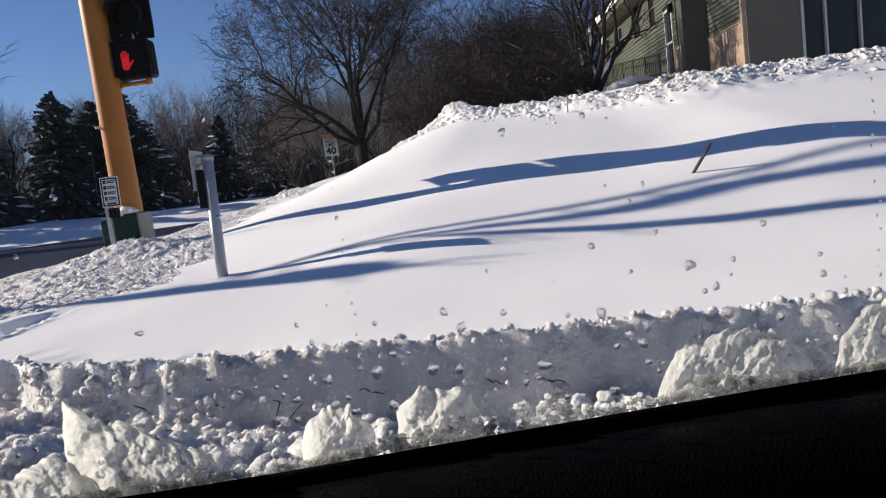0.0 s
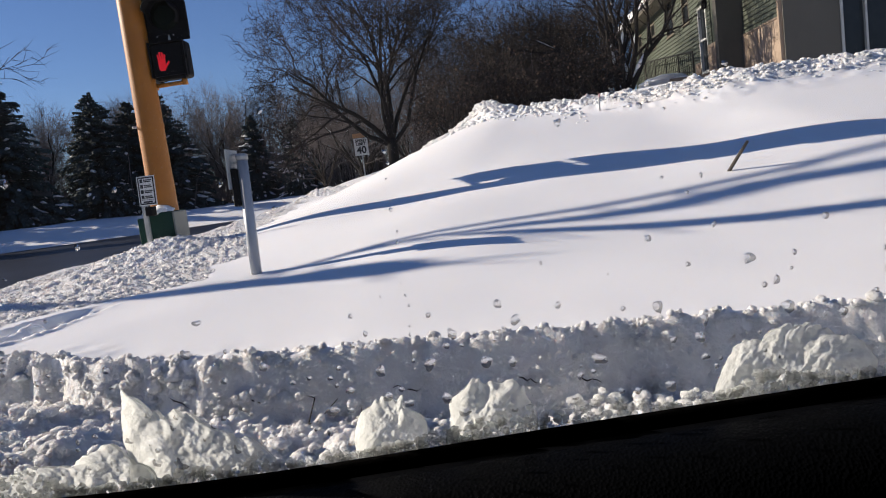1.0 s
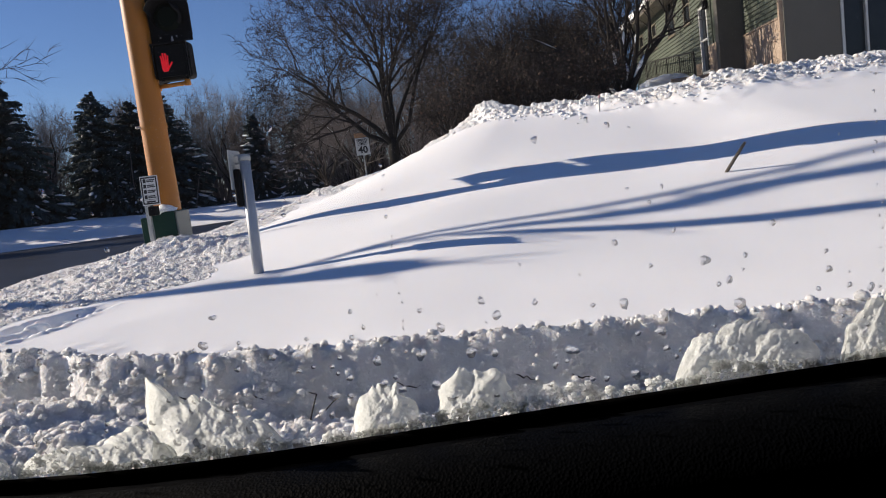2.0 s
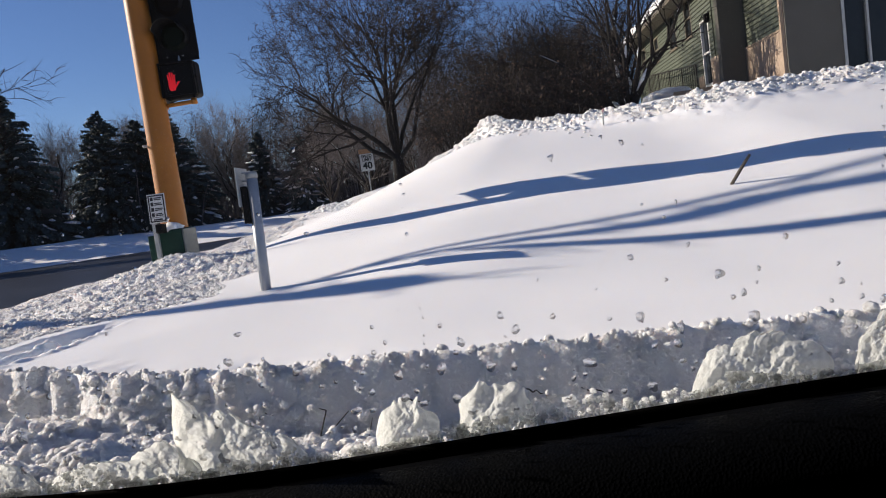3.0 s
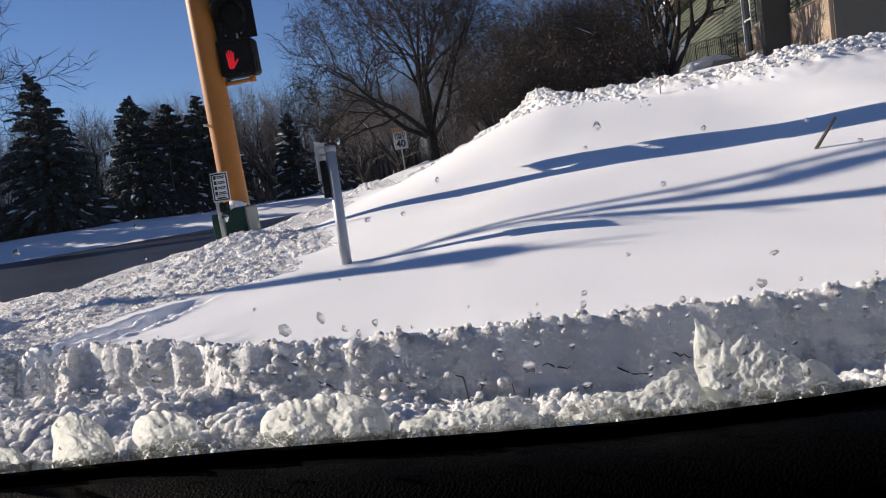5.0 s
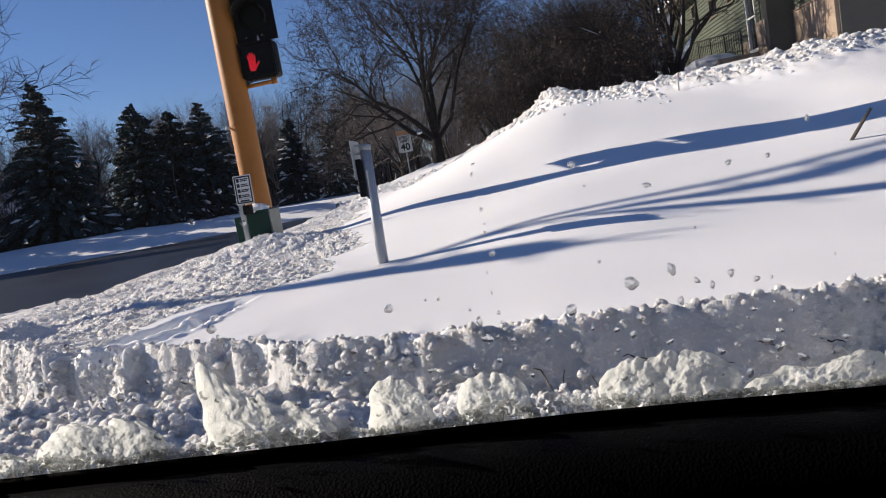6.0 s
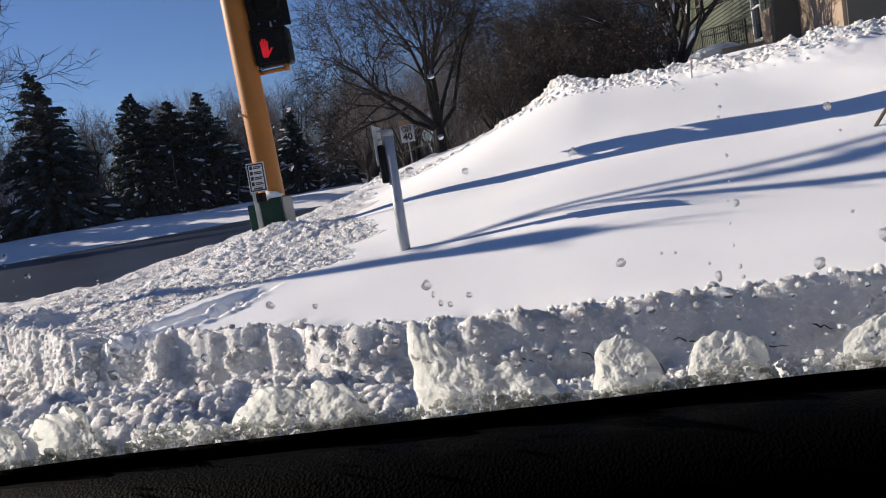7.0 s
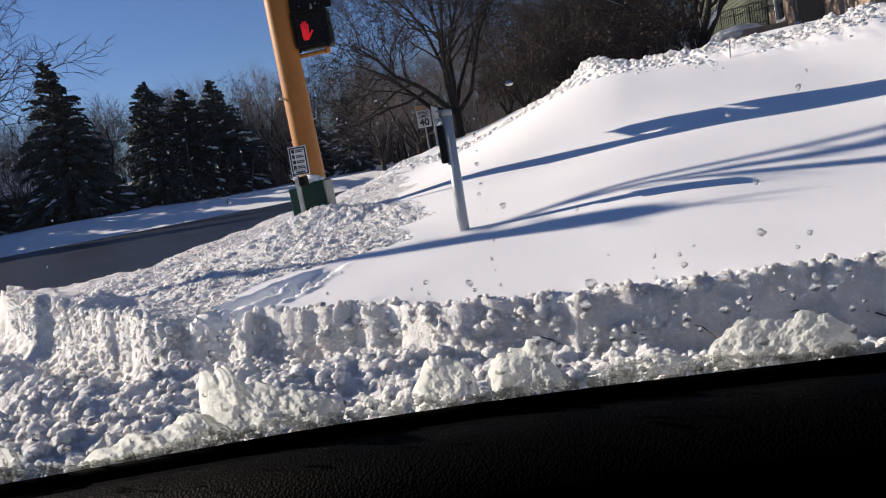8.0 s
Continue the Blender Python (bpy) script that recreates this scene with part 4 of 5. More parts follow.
def bare_tree(m, seed, height, limbs, top_level, kids, label, r=0.2, spread_deg=42, lean=0.55, bole=0.16, snow=0.0, lift=0.05, group="", leaves=0, category="tree", thin=0.010, ways=(), twig=None):
    rnd = random.Random(seed)
    wood, twigs, white = Shape(), Shape(), Shape()
    fork = height * bole
    wood.tube([(0, 0, -0.4), (0, 0, 0.1), (0.02, 0.01, fork * 0.6), (0.03, 0, fork + 0.1)], [r * 1.35, r * 1.12, r, r * 0.92], 12)
    for k in range(limbs):
        a = 2 * math.pi * (k + 0.35 * rnd.random()) / limbs
        tilt = lean * rnd.uniform(0.55, 1.15) if k else 0.08
        way = Vector((math.sin(tilt) * math.cos(a), math.sin(tilt) * math.sin(a), math.cos(tilt)))
        if ways:
            t = radians(ways[k])
            way = Vector((math.sin(t), rnd.uniform(-0.45, 0.45), math.cos(t)))
        grow((wood, twigs, white), rnd, (0.02, 0, fork * rnd.uniform(0.75, 1.0)), way, height * rnd.uniform(0.55, 0.72), r * rnd.uniform(0.42, 0.66), 1, top_level, spread_deg, lift, kids, snow, thin)
    root = thing("bare_tree", m, label, category, group)
    part("trunk", wood, BARK, root, smooth=True)
    part("crown", twigs, twig or TWIG, root, "", False, "stuff")
    if white.v:
        part("snow_on_limbs", white, SNOW, root, "snow lodged on the limbs", True, "stuff")
    if leaves:
        lf = Shape()
        ends = twigs.v
        for _ in range(leaves):
            c = Vector(ends[rnd.randrange(len(ends))]) + Vector((rnd.gauss(0, 0.08), rnd.gauss(0, 0.08), rnd.gauss(0, 0.08)))
            u = Vector((rnd.gauss(0, 1), rnd.gauss(0, 1), rnd.gauss(0, 1))).normalized() * rnd.uniform(0.03, 0.06)
            w = u.cross(Vector((rnd.gauss(0, 1), rnd.gauss(0, 1), rnd.gauss(0, 1)))).normalized() * rnd.uniform(0.02, 0.04)
            lf.add([tuple(c - u), tuple(c + w), tuple(c + u), tuple(c - w)], [(0, 1, 2, 3)])
        part("dry_leaves", lf, DRYLEAF, root, "withered brown leaves", False, "stuff")
    return root


def set_tree(x, y, turn=0.0, sink=0.05):
    return pose(x, y, at(x, y) - sink, 0, 0, turn)


bare_tree(set_tree(-2.72, 28.8, 0), 18, 9.4, 8, 5, (0, 9, 7, 5, 4), "large spreading bare tree with dark bark", 0.22, 47, 0.62, 0.12, 0.0, 0.05, thin=0.010,
          ways=(-50, -32, -18, -7, 6, 17, 28, 38))
bare_tree(set_tree(5.5, 23.9, 70), 23, 6.6, 8, 4, (0, 6, 5, 5), "multi-stemmed bare tree with snow in its forks", 0.21, 34, 0.45, 0.05, 1.25)

oak = bare_tree(set_tree(3.9, 44.0), 31, 9.6, 9, 4, (0, 8, 7, 5), "dense bare tree holding a few brown leaves", 0.18, 44, 0.75, 0.06, 0.0, 0.05, "thicket beside the house", 1000)
shrub = bare_tree(set_tree(1.6, 26.0), 37, 2.6, 9, 4, (0, 6, 5, 4), "tangled bare shrub dusted with snow", 0.07, 48, 0.75, 0.02, 1.1, 0.03, "thicket beside the house", 300, "shrub")
for x, y, a in ((5.3, 43.5, 80), (4.8, 46.0, 190), (6.4, 45.5, 300), (3.7, 49.0, 130), (5.7, 50.0, 230), (7.4, 50.0, 60), (6.4, 55.0, 20), (8.3, 47.5, 20)):
    copy_thing(oak, set_tree(x, y, a))
for x, y, a in ((2.4, 23.6, 120), (3.4, 23.2, 40), (0.4, 25.0, 310), (-0.6, 30.0, 90), (1.4, 24.2, 200), (4.0, 24.0, 150), (4.3, 22.8, 270), (-0.2, 22.6, 240)):
    copy_thing(shrub, set_tree(x, y, a))

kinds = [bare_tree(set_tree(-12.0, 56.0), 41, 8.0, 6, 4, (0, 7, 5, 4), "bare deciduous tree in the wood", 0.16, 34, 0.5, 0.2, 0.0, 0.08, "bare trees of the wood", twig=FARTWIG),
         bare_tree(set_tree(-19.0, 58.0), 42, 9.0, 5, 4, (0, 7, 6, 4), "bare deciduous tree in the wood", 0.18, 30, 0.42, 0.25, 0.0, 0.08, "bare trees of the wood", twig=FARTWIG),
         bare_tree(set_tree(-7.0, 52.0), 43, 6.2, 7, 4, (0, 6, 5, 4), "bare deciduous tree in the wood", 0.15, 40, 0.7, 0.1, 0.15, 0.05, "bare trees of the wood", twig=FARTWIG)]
rnd = random.Random(77)
for k in range(86):
    x = -54 + 66 * ((k + rnd.random()) / 86) ** 1.25
    y = 60 + 0.28 * (x + 20) + rnd.uniform(-7, 9)
    if x > -3:
        y = rnd.uniform(46, 62)
    copy_thing(kinds[rnd.randrange(3)], set_tree(x, max(y, 47 + 0.3 * (x + 20)), rnd.uniform(0, 360)) @ Matrix.Scale(1, 4))
for k in range(14):
    x = -44 + 32 * (k + rnd.random()) / 14
    copy_thing(kinds[1 if k % 3 else 0], set_tree(x, 66 + 0.28 * (x + 20) + rnd.uniform(-3, 4), rnd.uniform(0, 360)) @ Matrix.Scale(rnd.uniform(0.95, 1.2), 4))
for x, y, a in ((-8.5, 44, 0), (-5.6, 40, 140), (-3.4, 47, 220), (-10.5, 50, 100)):
    copy_thing(kinds[2], set_tree(x, y, a))
bare_tree(set_tree(-33.6, 37.0, 0), 52, 15.0, 8, 4, (0, 7, 6, 5), "bare street tree reaching over the verge", 0.26, 44, 0.75, 0.34, 0.1, thin=0.020,
          ways=(-30, 0, 14, 28, 40, 52, 62, 72))

# unseen tree added out of view; limbs laid out to cast the lawn's shade bands
LIFT = SUN_DIR * 14
limb_wood, limb_twigs = Shape(), Shape()
foot = Vector((-21.0, 9.4, 0))
start = Vector((-3.3, 4.85, 0.72)) + LIFT
limb_wood.tube([tuple(foot + Vector((0, 0, -0.2))), tuple(foot + Vector((0.1, 0, 2.5))), tuple(foot + Vector((0.8, 0.0, 5.2))), tuple(foot.lerp(start, 0.6) + Vector((0, 0, 2.6))), tuple(start)],
               [0.30, 0.24, 0.2, 0.15, 0.10], 12)
# each path is the wanted shade band on the lawn, lifted towards the sun
SHADE_BOUGHS = (("main", 0.085, 0.06, ((-3.52, 5.06), (-2.88, 4.56), (-2.41, 4.42), (-2.04, 4.44), (-1.75, 4.48), (-1.4, 4.56))),
         ("thin", 0.034, 0.034, ((-1.47, 4.70), (-0.77, 4.86), (0.04, 4.98), (0.86, 5.06), (1.71, 5.19), (2.57, 5.28), (4.3, 5.5))),
         ("long", 0.030, 0.075, ((-0.9, 4.80), (0.03, 4.76), (0.8, 4.78), (1.18, 4.79), (2.03, 5.0), (2.67, 4.99), (3.6, 5.02), (4.6, 5.08))),
         ("low", 0.035, 0.10, ((-0.13, 4.68), (0.38, 4.53), (1.05, 4.37), (1.69, 4.25), (2.22, 4.2), (3.4, 4.1))),
         ("side", 0.06, 0.16, ((-2.2, 4.37), (-1.7, 4.38), (-1.3, 4.37), (-0.95, 4.30), (-0.6, 4.18), (-0.25, 4.05))))
for name, r0, r1, way in SHADE_BOUGHS:
    pts = [Vector((x, y, at(x, y))) + LIFT for x, y in way]
    n = len(pts)
    rad = [r0 + (r1 - r0) * math.sin(math.pi * 0.75 * i / (n - 1)) for i in range(n - 1)] + [0.02]
    limb_wood.tube([tuple(p) for p in pts], rad, 8)
    for p, q in zip(pts, pts[1:]):
        for _ in range(3 if name != "thin" else 0):
            a = p.lerp(q, rnd.random())
            b = a + (q - p).normalized() * rnd.uniform(0.2, 0.7) + Vector((rnd.gauss(0, 0.08), rnd.gauss(0, 0.14), rnd.gauss(0, 0.08)))
            limb_twigs.tube([tuple(a), tuple(b)], [0.022, 0.008], 4)
shade_tree = thing("bare_tree", Matrix.Identity(4), "unseen bare tree added to cast shade bands on the lawn", "tree")
part("trunk", limb_wood, BARK, shade_tree, "", True)
part("crown", limb_twigs, TWIG, shade_tree, "", False, "stuff")

# understorey of the wood
brush = Shape()
for k in range(5200):
    x = rnd.uniform(-55, 12)
    y = max(rnd.gauss(61, 4), 50) + 0.28 * (x + 20) if x < -3 else rnd.uniform(40, 62)
    z = 1.0 if x < -6 else at(x, y)
    hgt = rnd.uniform(1.2, 5.5)
    dx, dy = rnd.gauss(0, 0.3) * hgt, rnd.gauss(0, 0.3) * hgt
    w = rnd.uniform(0.012, 0.035)
    brush.add([(x - w, y, z - 0.2), (x + w, y + w, z - 0.2), (x + dx * 0.4 + w, y + dy * 0.4, z + hgt * 0.55), (x + dx * 0.4 - w, y + dy * 0.4, z + hgt * 0.55), (x + dx, y + dy, z + hgt)],
              [(0, 1, 2, 3), (3, 2, 4)])
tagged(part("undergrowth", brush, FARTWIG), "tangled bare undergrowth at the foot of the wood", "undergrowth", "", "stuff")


def spruce(m, seed, height, radius, label):
    rnd = random.Random(seed)
    root = thing("spruce_tree", m, label, "conifer", "spruces across the street")
    part("trunk", Shape().tube([(0, 0, -0.4), (0, 0, height * 0.5), (0, 0, height * 0.97)], [0.24, 0.13, 0.02], 8), BARK, root)
    crown, limbs, white = Shape(), Shape(), Shape()
    rows = int(height * 5.0)
    for i in range(rows):
        f = (i + 0.2) / rows
        z0 = 0.35 + (height - 0.4) * f
        for k in range(int(6 + 8 * (1 - f))):
            z = z0 + rnd.uniform(-0.4, 0.4) * (1 - 0.7 * f)
            reach = radius * (1 - f) ** 0.80 * (0.86 + 0.14 * math.sin(z0 * 2.1 + seed)) + 0.06
            a = rnd.uniform(0, 2 * math.pi)
            ln = reach * rnd.uniform(0.74, 1.10)
            droop = 0.36 * (1 - f) - 0.25 * f
            tip = Vector((math.cos(a) * ln, math.sin(a) * ln, z - droop * ln + 0.12 * ln * rnd.random()))
            foot = Vector((0, 0, z))
            limbs.tube([tuple(foot), tuple(foot.lerp(tip, 0.5) + Vector((0, 0, 0.05 * ln))), tuple(tip)], [0.03, 0.02, 0.006], 3, caps=False)
            blades = int(14 + ln * 22)
            for b in range(blades):
                g = 0.15 + 0.85 * (b + rnd.random()) / blades
                c = foot.lerp(tip, g) + Vector((0, 0, 0.10 * ln * math.sin(g * 3.14)))
                sa = a + rnd.choice((-1, 1)) * rnd.uniform(0.3, 1.1)
                s = rnd.uniform(0.20, 0.46) * (1.15 - 0.5 * g) * (1 - 0.55 * f)
                end = c + Vector((math.cos(sa) * s, math.sin(sa) * s, -rnd.uniform(0.04, 0.40) * (1 - 0.5 * f)))
                w = Vector((-math.sin(sa), math.cos(sa), rnd.uniform(-0.6, 0.6))) * rnd.uniform(0.07, 0.13)
                crown.add([tuple(c), tuple(c.lerp(end, 0.5) + w), tuple(end), tuple(c.lerp(end, 0.5) - w)], [(0, 1, 2, 3)])
            if rnd.random() < 0.75 * max(0, 0.75 - f) + 0.03 and ln > 0.5:
                g = rnd.uniform(0.55, 0.95)
                c = foot.lerp(tip, g) + Vector((0, 0, 0.09 + 0.10 * ln * math.sin(g * 3.14)))
                along = (tip - foot).normalized() * rnd.uniform(0.25, 0.55)
                white.tube([tuple(c - along), tuple(c + Vector((0, 0, 0.03))), tuple(c + along)], [0.03, rnd.uniform(0.06, 0.12), 0.02], 6)
    part("crown", crown, NEEDLE, root, "", False, "stuff")
    part("limbs", limbs, BARK, root, "", False, "stuff")
    if white.v:
        part("snow_on_boughs", white, SNOW, root, "snow lying on the lower boughs", True, "stuff")
    return root


spruce(set_tree(-29.6, 45.5), 61, 10.6, 4.7, "tall dark green spruce with snow on its lower boughs")
spruce(set_tree(-25.5, 50.0), 62, 8.9, 4.2, "slender dark green spruce")
spruce(set_tree(-23.4, 51.0), 63, 8.2, 3.8, "dark green spruce with snowy boughs")
spruce(set_tree(-21.6, 52.5), 64, 8.6, 4.4, "dark green spruce with snowy boughs")
spruce(set_tree(-15.2, 53.0), 65, 6.5, 2.2, "short dark green spruce under the bare trees")
spruce(set_tree(-11.5, 50.0), 66, 5.4, 2.0, "short dark green spruce under the bare trees")

# unseen spruces added beyond the view's left edge to shade the far verge
shade_spruce = spruce(set_tree(-38.5, 41.0), 67, 11.0, 4.4, "tall dark green spruce added out of view to shade the verge")
for x, y, a in ((-43.5, 39.0, 80), (-47.5, 43.0, 190), (-40.0, 46.5, 310), (-45.0, 46.5, 100), (-37.5, 44.0, 30), (-37.0, 33.0, 250), (-41.0, 34.0, 20), (-52.0, 40.0, 140)):
    copy_thing(shade_spruce, set_tree(x, y, a))

# low house behind the first spruce
cottage = thing("house", pose(-45.0, 55.0, at(-45.0, 55.0), 0, 0, 20), "low brown house with a snow-covered roof", "house")
part("wall", Shape().box(-6, 6, -4, 4, -0.5, 2.6), DARKTRIM, cottage)
ridge = Shape().add([(-6.6, -4.8, 2.5), (6.6, -4.8, 2.5), (6.6, 0, 4.9), (-6.6, 0, 4.9), (6.6, 4.8, 2.5), (-6.6, 4.8, 2.5),
                     (-6.6, -4.8, 2.8), (6.6, -4.8, 2.8), (6.6, 0, 5.2), (-6.6, 0, 5.2), (6.6, 4.8, 2.8), (-6.6, 4.8, 2.8)],
                    [(6, 7, 8, 9), (9, 8, 10, 11), (0, 3, 2, 1), (3, 5, 4, 2), (0, 1, 7, 6), (5, 11, 10, 4), (0, 6, 9, 3), (3, 9, 11, 5), (1, 2, 8, 7), (2, 4, 10, 8)])
part("roof", ridge, SNOW, cottage, "roof under thick snow")
for x in (-3.5, 0.5, 3.8):
    w = part("window", Shape().box(x - 0.6, x + 0.6, -4.03, -4.004, 0.9, 2.0), PANE, cottage)
    part("frame", Shape().box(x - 0.68, x - 0.6, -4.06, -4.004, 0.85, 2.05).box(x + 0.6, x + 0.68, -4.06, -4.004, 0.85, 2.05), TRIM, w)


# ---- the vehicle: one side window, its door and plain walls that close it ----
GY = 0.455


SILL_X = (-2.3, -1.6, -1.45, -1.25, -1.0, -0.8, -0.6, -0.42, -0.25, -0.07, 0.1, 0.27, 0.9)
SILL_Z = (1.150, 1.160, 1.167, 1.171, 1.164, 1.158, 1.153, 1.139, 1.136, 1.145, 1.153, 1.160, 1.172)


def sill(x):
    return float(np.mean(np.interp(x + np.linspace(-0.12, 0.12, 9), SILL_X, SILL_Z)))


SPAN = [-2.3 + 0.05 * k for k in range(63)]
van = thing("vehicle", pose(0, 0, 0), "dark vehicle interior with a black door and icy side window", "vehicle")


def along(profile, mat, name, label="", smooth=True, parent=None):
    """A strip of one cross-section that follows the sill."""
    vs, fs = [], []
    n = len(profile)
    for x in SPAN:
        for y, z in profile:
            vs.append((x, y, sill(x) + z))
    for i in range(len(SPAN) - 1):
        for k in range(n):
            j = (k + 1) % n
            fs.append((i * n + k, i * n + j, (i + 1) * n + j, (i + 1) * n + k))
    fs += [tuple(range(n)), tuple(reversed(range((len(SPAN) - 1) * n, len(SPAN) * n)))]
    return part(name, Shape().add(vs, fs), mat, parent or van, label, smooth)


door = along([(0.4455, -0.010), (0.430, -0.008), (0.408, -0.013), (0.388, -0.026), (0.376, -0.045), (0.368, -0.075), (0.360, -0.13), (0.352, -0.25), (0.35, -0.62), (0.4455, -0.62)],
             VINYL, "door_panel", "black grained vinyl door panel")
along([(0.4535, -0.03), (0.4535, -0.002), (0.4515, 0.0), (0.449, -0.002), (0.447, -0.007), (0.4462, -0.014), (0.4462, -0.03)], RUBBER, "window_seal", "black rubber window seal", True, door)
along([(0.462, -0.02), (0.470, -0.022), (0.49, -0.03), (0.515, -0.06), (0.53, -0.2), (0.54, -0.8), (0.50, -0.8), (0.47, -0.05)], METAL, "door_skin", "dark painted door skin", True, door)
pane = part("window_pane", Shape().box(SPAN[0], SPAN[-1], GY, GY + 0.004, 1.10, 1.66), GLASS, door, "clear wet window glass")
pane.visible_shadow = False
shell = Shape()
shell.box(-2.35, 0.85, -1.25, 0.50, 1.72, 1.76).box(-2.35, 0.85, 0.42, 0.52, 1.66, 1.72)
part("roof", shell, LINING, van, "grey roof lining")
part("far_side", Shape().box(-2.35, 0.85, -1.29, -1.25, 0.33, 1.76), LINING, van)
part("front_end", Shape().box(-2.39, -2.35, -1.29, 0.52, 0.33, 1.76), LINING, van)
part("rear_end", Shape().box(0.85, 0.89, -1.29, 0.52, 0.33, 1.76), LINING, van)
part("vehicle_floor", Shape().box(-2.35, 0.85, -1.25, 0.50, 0.29, 0.33), LINING, van)
for x, y in ((-1.9, 0.36), (0.45, 0.36), (-1.9, -1.1), (0.45, -1.1)):
    tyre = part("wheel", Shape().tube([(x, y - 0.11, 0.33), (x, y - 0.09, 0.33), (x, y + 0.09, 0.33), (x, y + 0.11, 0.33)], [0.29, 0.325, 0.325, 0.29], 28), RUBBER, van)
    part("rim", Shape().tube([(x, y - 0.115, 0.33), (x, y + 0.115, 0.33)], [0.2, 0.2], 20), GREYPAINT, tyre)

# ---- ice and drops on the pane ----
OUT = GY + 0.0045
rnd = random.Random(5)
WEDGE, ROUND, LONG, LOW = "tall melting wedge of granular ice on the window", "small rounded lump of wet ice on the window", "long domed lump of translucent ice on the window", "low ragged ridge of slush on the window"
# place, width, height, shape of each lump
LUMPS = ((-0.245, 0.105, 0.064, WEDGE), (-0.112, 0.052, 0.042, ROUND), (-0.042, 0.062, 0.040, ROUND), (0.165, 0.105, 0.040, LONG), (0.285, 0.10, 0.046, LONG), (-0.345, 0.13, 0.028, LOW),
         (-0.475, 0.12, 0.024, LOW), (-0.585, 0.105, 0.036, LONG), (-0.715, 0.058, 0.038, ROUND), (-0.785, 0.05, 0.040, ROUND), (-0.885, 0.105, 0.062, WEDGE),
         (-1.025, 0.11, 0.034, LONG), (-1.130, 0.09, 0.016, LOW), (-1.213, 0.060, 0.040, ROUND), (-1.275, 0.050, 0.040, ROUND), (-1.412, 0.108, 0.066, WEDGE),
         (-1.51, 0.13, 0.028, LOW), (-1.68, 0.11, 0.036, LONG))


def outline(u, kind):
    """How tall a lump stands at u, 0 to 1 along its width."""
    edge = min(1.0, u / 0.10) ** 0.6 * min(1.0, (1 - u) / 0.06) ** 0.6
    if kind == WEDGE:
        return edge * (1 - 0.80 * max(u - 0.10, 0) ** 0.85)
    if kind == LOW:
        return edge * (0.45 + 0.75 * math.exp(-((u - 0.72) / 0.16) ** 2) + 0.35 * math.exp(-((u - 0.35) / 0.14) ** 2)) / 1.2
    return max(1 - abs(2 * u - 1) ** (2.2 if kind == ROUND else 3.2), 0) ** 0.55 * (1 - 0.12 * u)


def ice_lump(x, wide, tall, kind, seed):
    """A melting lump that leans on the pane, thick at its foot."""
    n, m = (110, 54) if kind in (WEDGE, LONG, LOW) else (70, 48)
    o = Vector((seed * 3.7, seed * 1.9, 0))
    lean = -0.10 if kind == WEDGE else 0.06
    vs, fs = [], []
    for i in range(n + 1):
        u = i / n
        top = outline(u, kind) * tall * (1 + 0.22 * noise.noise(Vector((u * wide * 60 + 0.5, 0.4, 0.3)) + o) + 0.12 * noise.noise(Vector((u * wide * 260, 7.4, 0.6)) + o))
        for k in range(m + 1):
            w = k / m
            p = Vector((u * wide, w * top, 0))
            grain = 1 + 0.36 * noise.noise(p * 55 + o) + 0.16 * noise.noise(p * 170 + o) + 0.07 * noise.noise(p * 480 + o)
            bulge = math.sqrt(max(1 - w ** 3, 0)) * min(1.0, 5 * u, 5 * (1 - u)) ** 0.5
            sway = 0.006 * noise.noise(Vector((u * 3, w * top * 60, 2.3)) + o) * w
            vs.append((x + (u - 0.5) * wide + lean * w * top + sway, OUT + 0.0008 + 0.016 * bulge * grain, sill(x + (u - 0.5) * wide) - 0.006 + w * (top + 0.006)))
    for i in range(n):
        for k in range(m):
            q = i * (m + 1) + k
            fs.append((q, q + m + 1, q + m + 2, q + 1))
    return tagged(part("ice_lump", Shape().add(vs, fs), ICE, None, "", True), kind, "ice", "ice lumps on the window")


for k, (x, wide, tall, kind) in enumerate(LUMPS):
    ice_lump(x, wide, tall, kind, k + 1)


def crust():
    """Granules of slush frozen along the foot of the pane and over the lumps."""
    rng = np.random.RandomState(31)
    v, f = ico_sphere(1)
    kinds = [v * (1 + 0.5 * np.array([noise.noise(Vector(q) * 1.6 + Vector((9.3 * k, 0.4, 0.2))) for q in v]))[:, None] for k in range(8)]
    n = 5600
    x = rng.uniform(-1.95, 0.6, n)
    swell = np.array([max(0.0, 0.25 + 0.9 * noise.noise(Vector((q * 13, 1.4, 0.3))) + 0.6 * noise.noise(Vector((q * 47, 5.3, 0.6)))) for q in x])
    z = np.array([sill(q) for q in x]) - 0.004 + (0.006 + 0.016 * swell) * rng.rand(n) ** 1.2
    r = 0.0008 * (0.0032 / 0.0008) ** (rng.rand(n) ** 1.5)
    sh = Shape()
    faces = [tuple(t) for t in f]
    for a, b, s in zip(x, z, r):
        c = kinds[rng.randint(8)] * s * np.array([1.25, 0.8, 1.0])
        sh.add([tuple(q) for q in c + np.array([a, OUT + 0.0005 + s * 0.8 + 0.0015 * rng.rand(), b])], faces)
    return sh


tagged(part("ice_crust", crust(), SLUSH, None, "", True), "granular wet ice frozen along the foot of the window", "ice", "", "stuff")


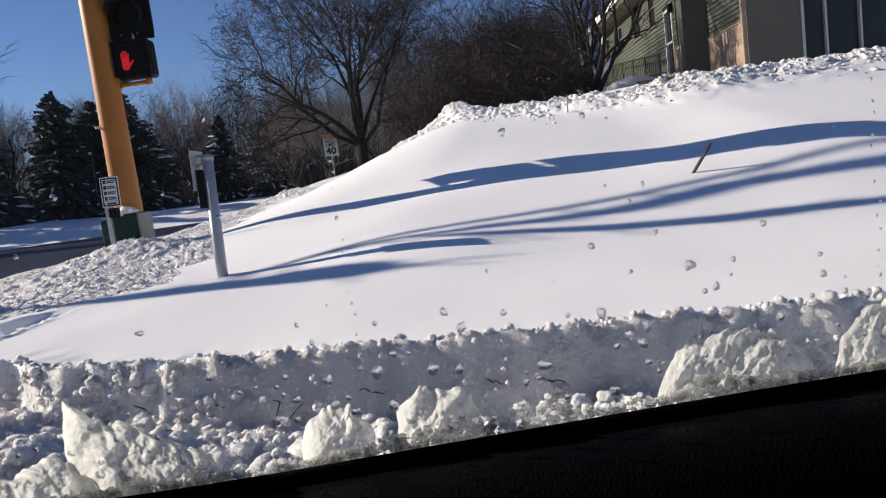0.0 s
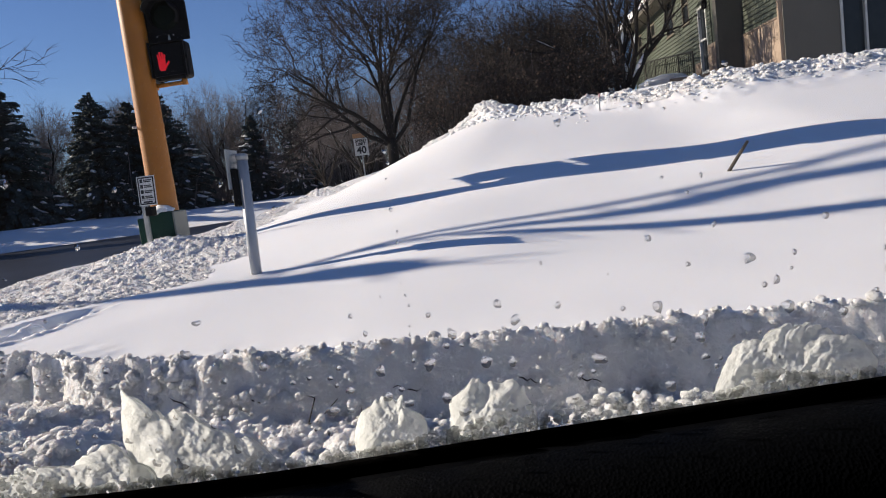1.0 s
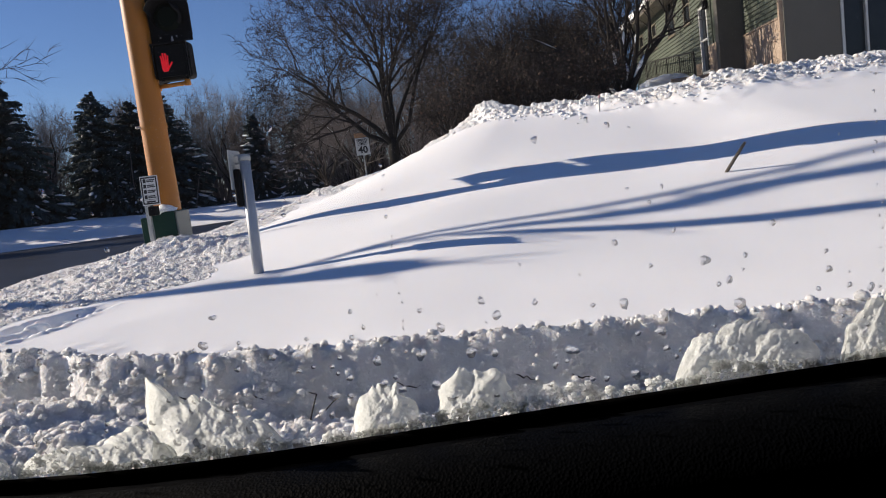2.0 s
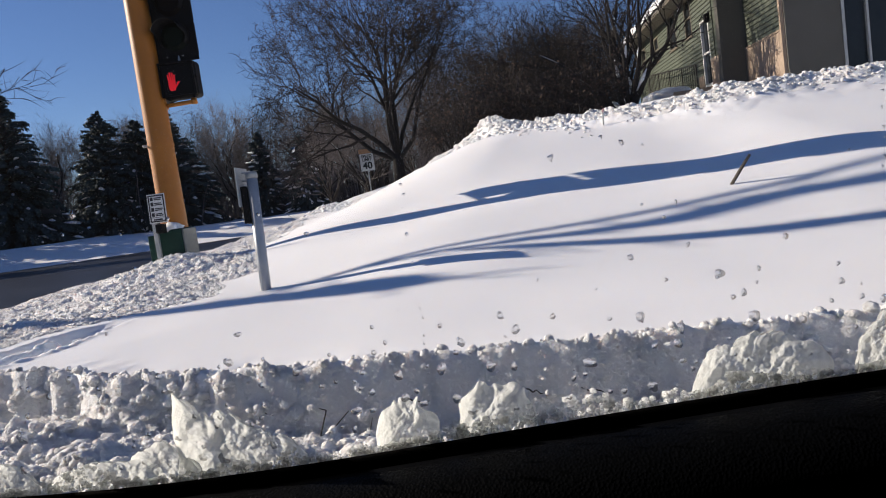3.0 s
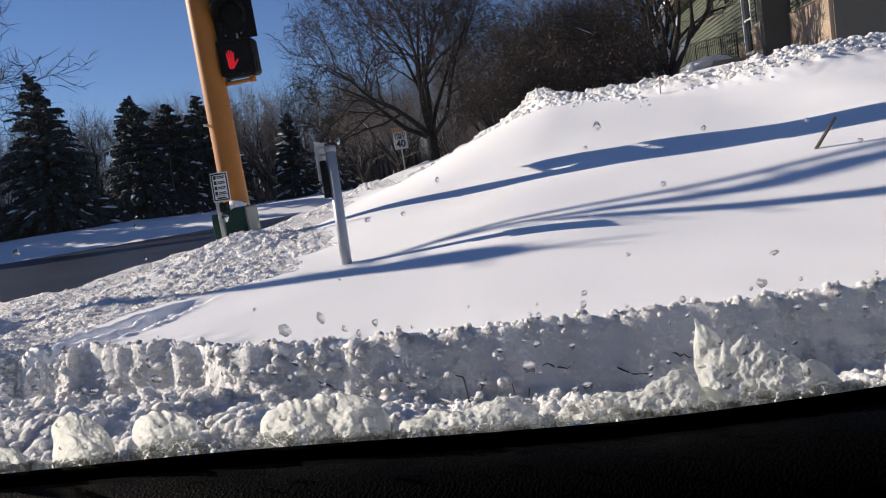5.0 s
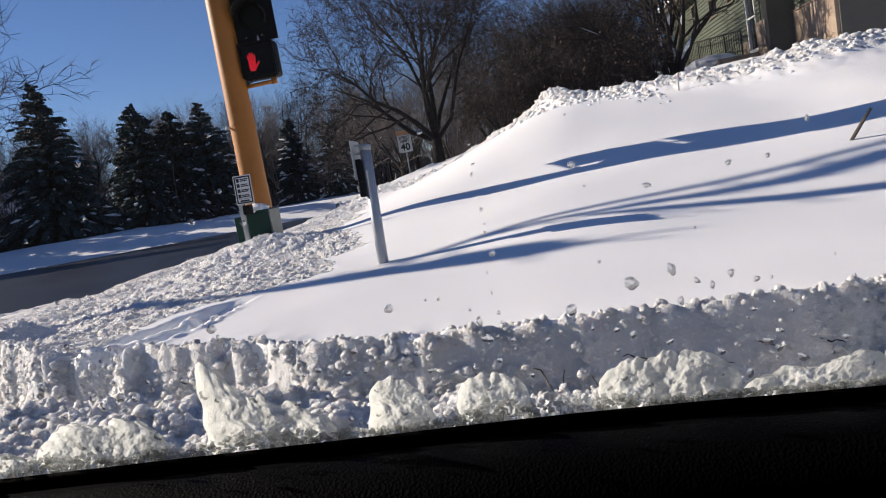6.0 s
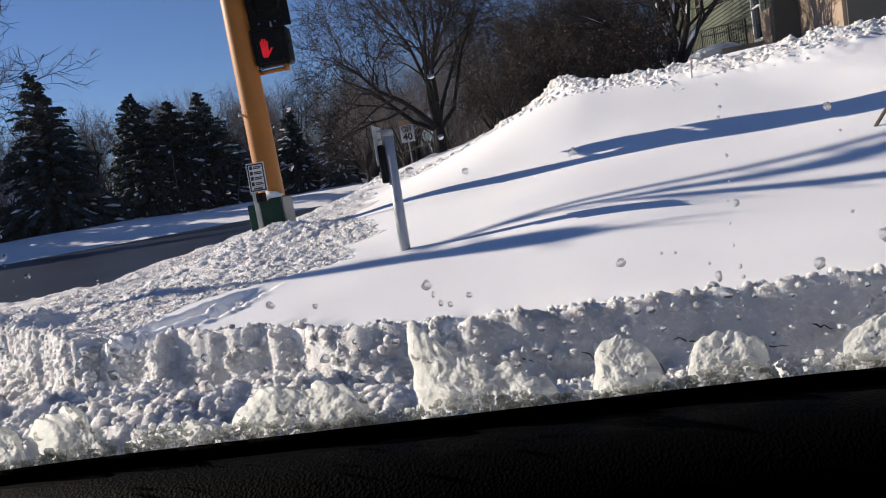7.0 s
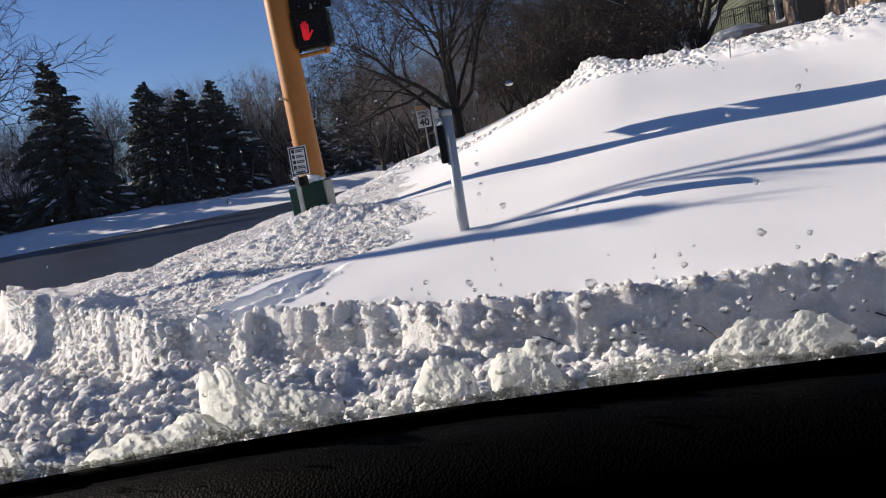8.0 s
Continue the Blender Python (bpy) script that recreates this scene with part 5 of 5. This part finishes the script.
def drops():
    """Melt-water beads on the outside of the pane."""
    sh = Shape()
    seg, rings = 14, 4
    taken = []
    for k in range(640):
        x = rnd.uniform(-1.95, 0.55)
        rise = rnd.random()
        z = sill(x) + (0.012 + 0.085 * rnd.random() ** 1.3 if rise < 0.84 else 0.09 + 0.16 * rnd.random())
        r = rnd.choice((0.0012, 0.0016, 0.0020, 0.0026, 0.0033)) * rnd.uniform(0.75, 1.3) * (1 if rise < 0.84 else 0.8)
        if k < 60:
            x = (0.27, -0.09, -0.70, -1.22)[k % 4] + rnd.gauss(0, 0.0015)
            z = sill(x) + 0.05 + 0.011 * (k // 4) + rnd.gauss(0, 0.002)
            r = rnd.uniform(0.0006, 0.0015)
        sx, sz = rnd.uniform(0.75, 1.35), rnd.uniform(0.8, 1.35)
        turn = rnd.uniform(-0.6, 0.6)
        if any((x - q[0]) ** 2 + (z - q[1]) ** 2 < (1.5 * (r + q[2])) ** 2 for q in taken):
            continue
        taken.append((x, z, r))
        o = rnd.random() * 40
        vs, fs = [], []
        for i in range(rings):
            a = math.pi / 2 * i / rings
            for j in range(seg):
                b = 2 * math.pi * j / seg
                w = 1 + 0.45 * noise.noise(Vector((math.cos(b) * 1.3 + o, math.sin(b) * 1.3, o)))
                u, v = math.cos(b) * math.cos(a) * r * sx * w, math.sin(b) * math.cos(a) * r * sz * w
                vs.append((x + u * math.cos(turn) - v * math.sin(turn), OUT + 0.0002 + math.sin(a) * r * 0.34, z + u * math.sin(turn) + v * math.cos(turn)))
        vs.append((x, OUT + 0.0002 + r * 0.34, z))
        for i in range(rings - 1):
            for j in range(seg):
                l = (j + 1) % seg
                fs.append((i * seg + j, i * seg + l, (i + 1) * seg + l, (i + 1) * seg + j))
        for j in range(seg):
            fs.append(((rings - 1) * seg + j, (rings - 1) * seg + (j + 1) % seg, rings * seg))
        fs.append(tuple(reversed(range(seg))))
        sh.add(vs, fs)
    return sh


beads = tagged(part("water_drops", drops(), WATER, None, "", True), "beads of melt water on the window glass", "water drops", "", "stuff")
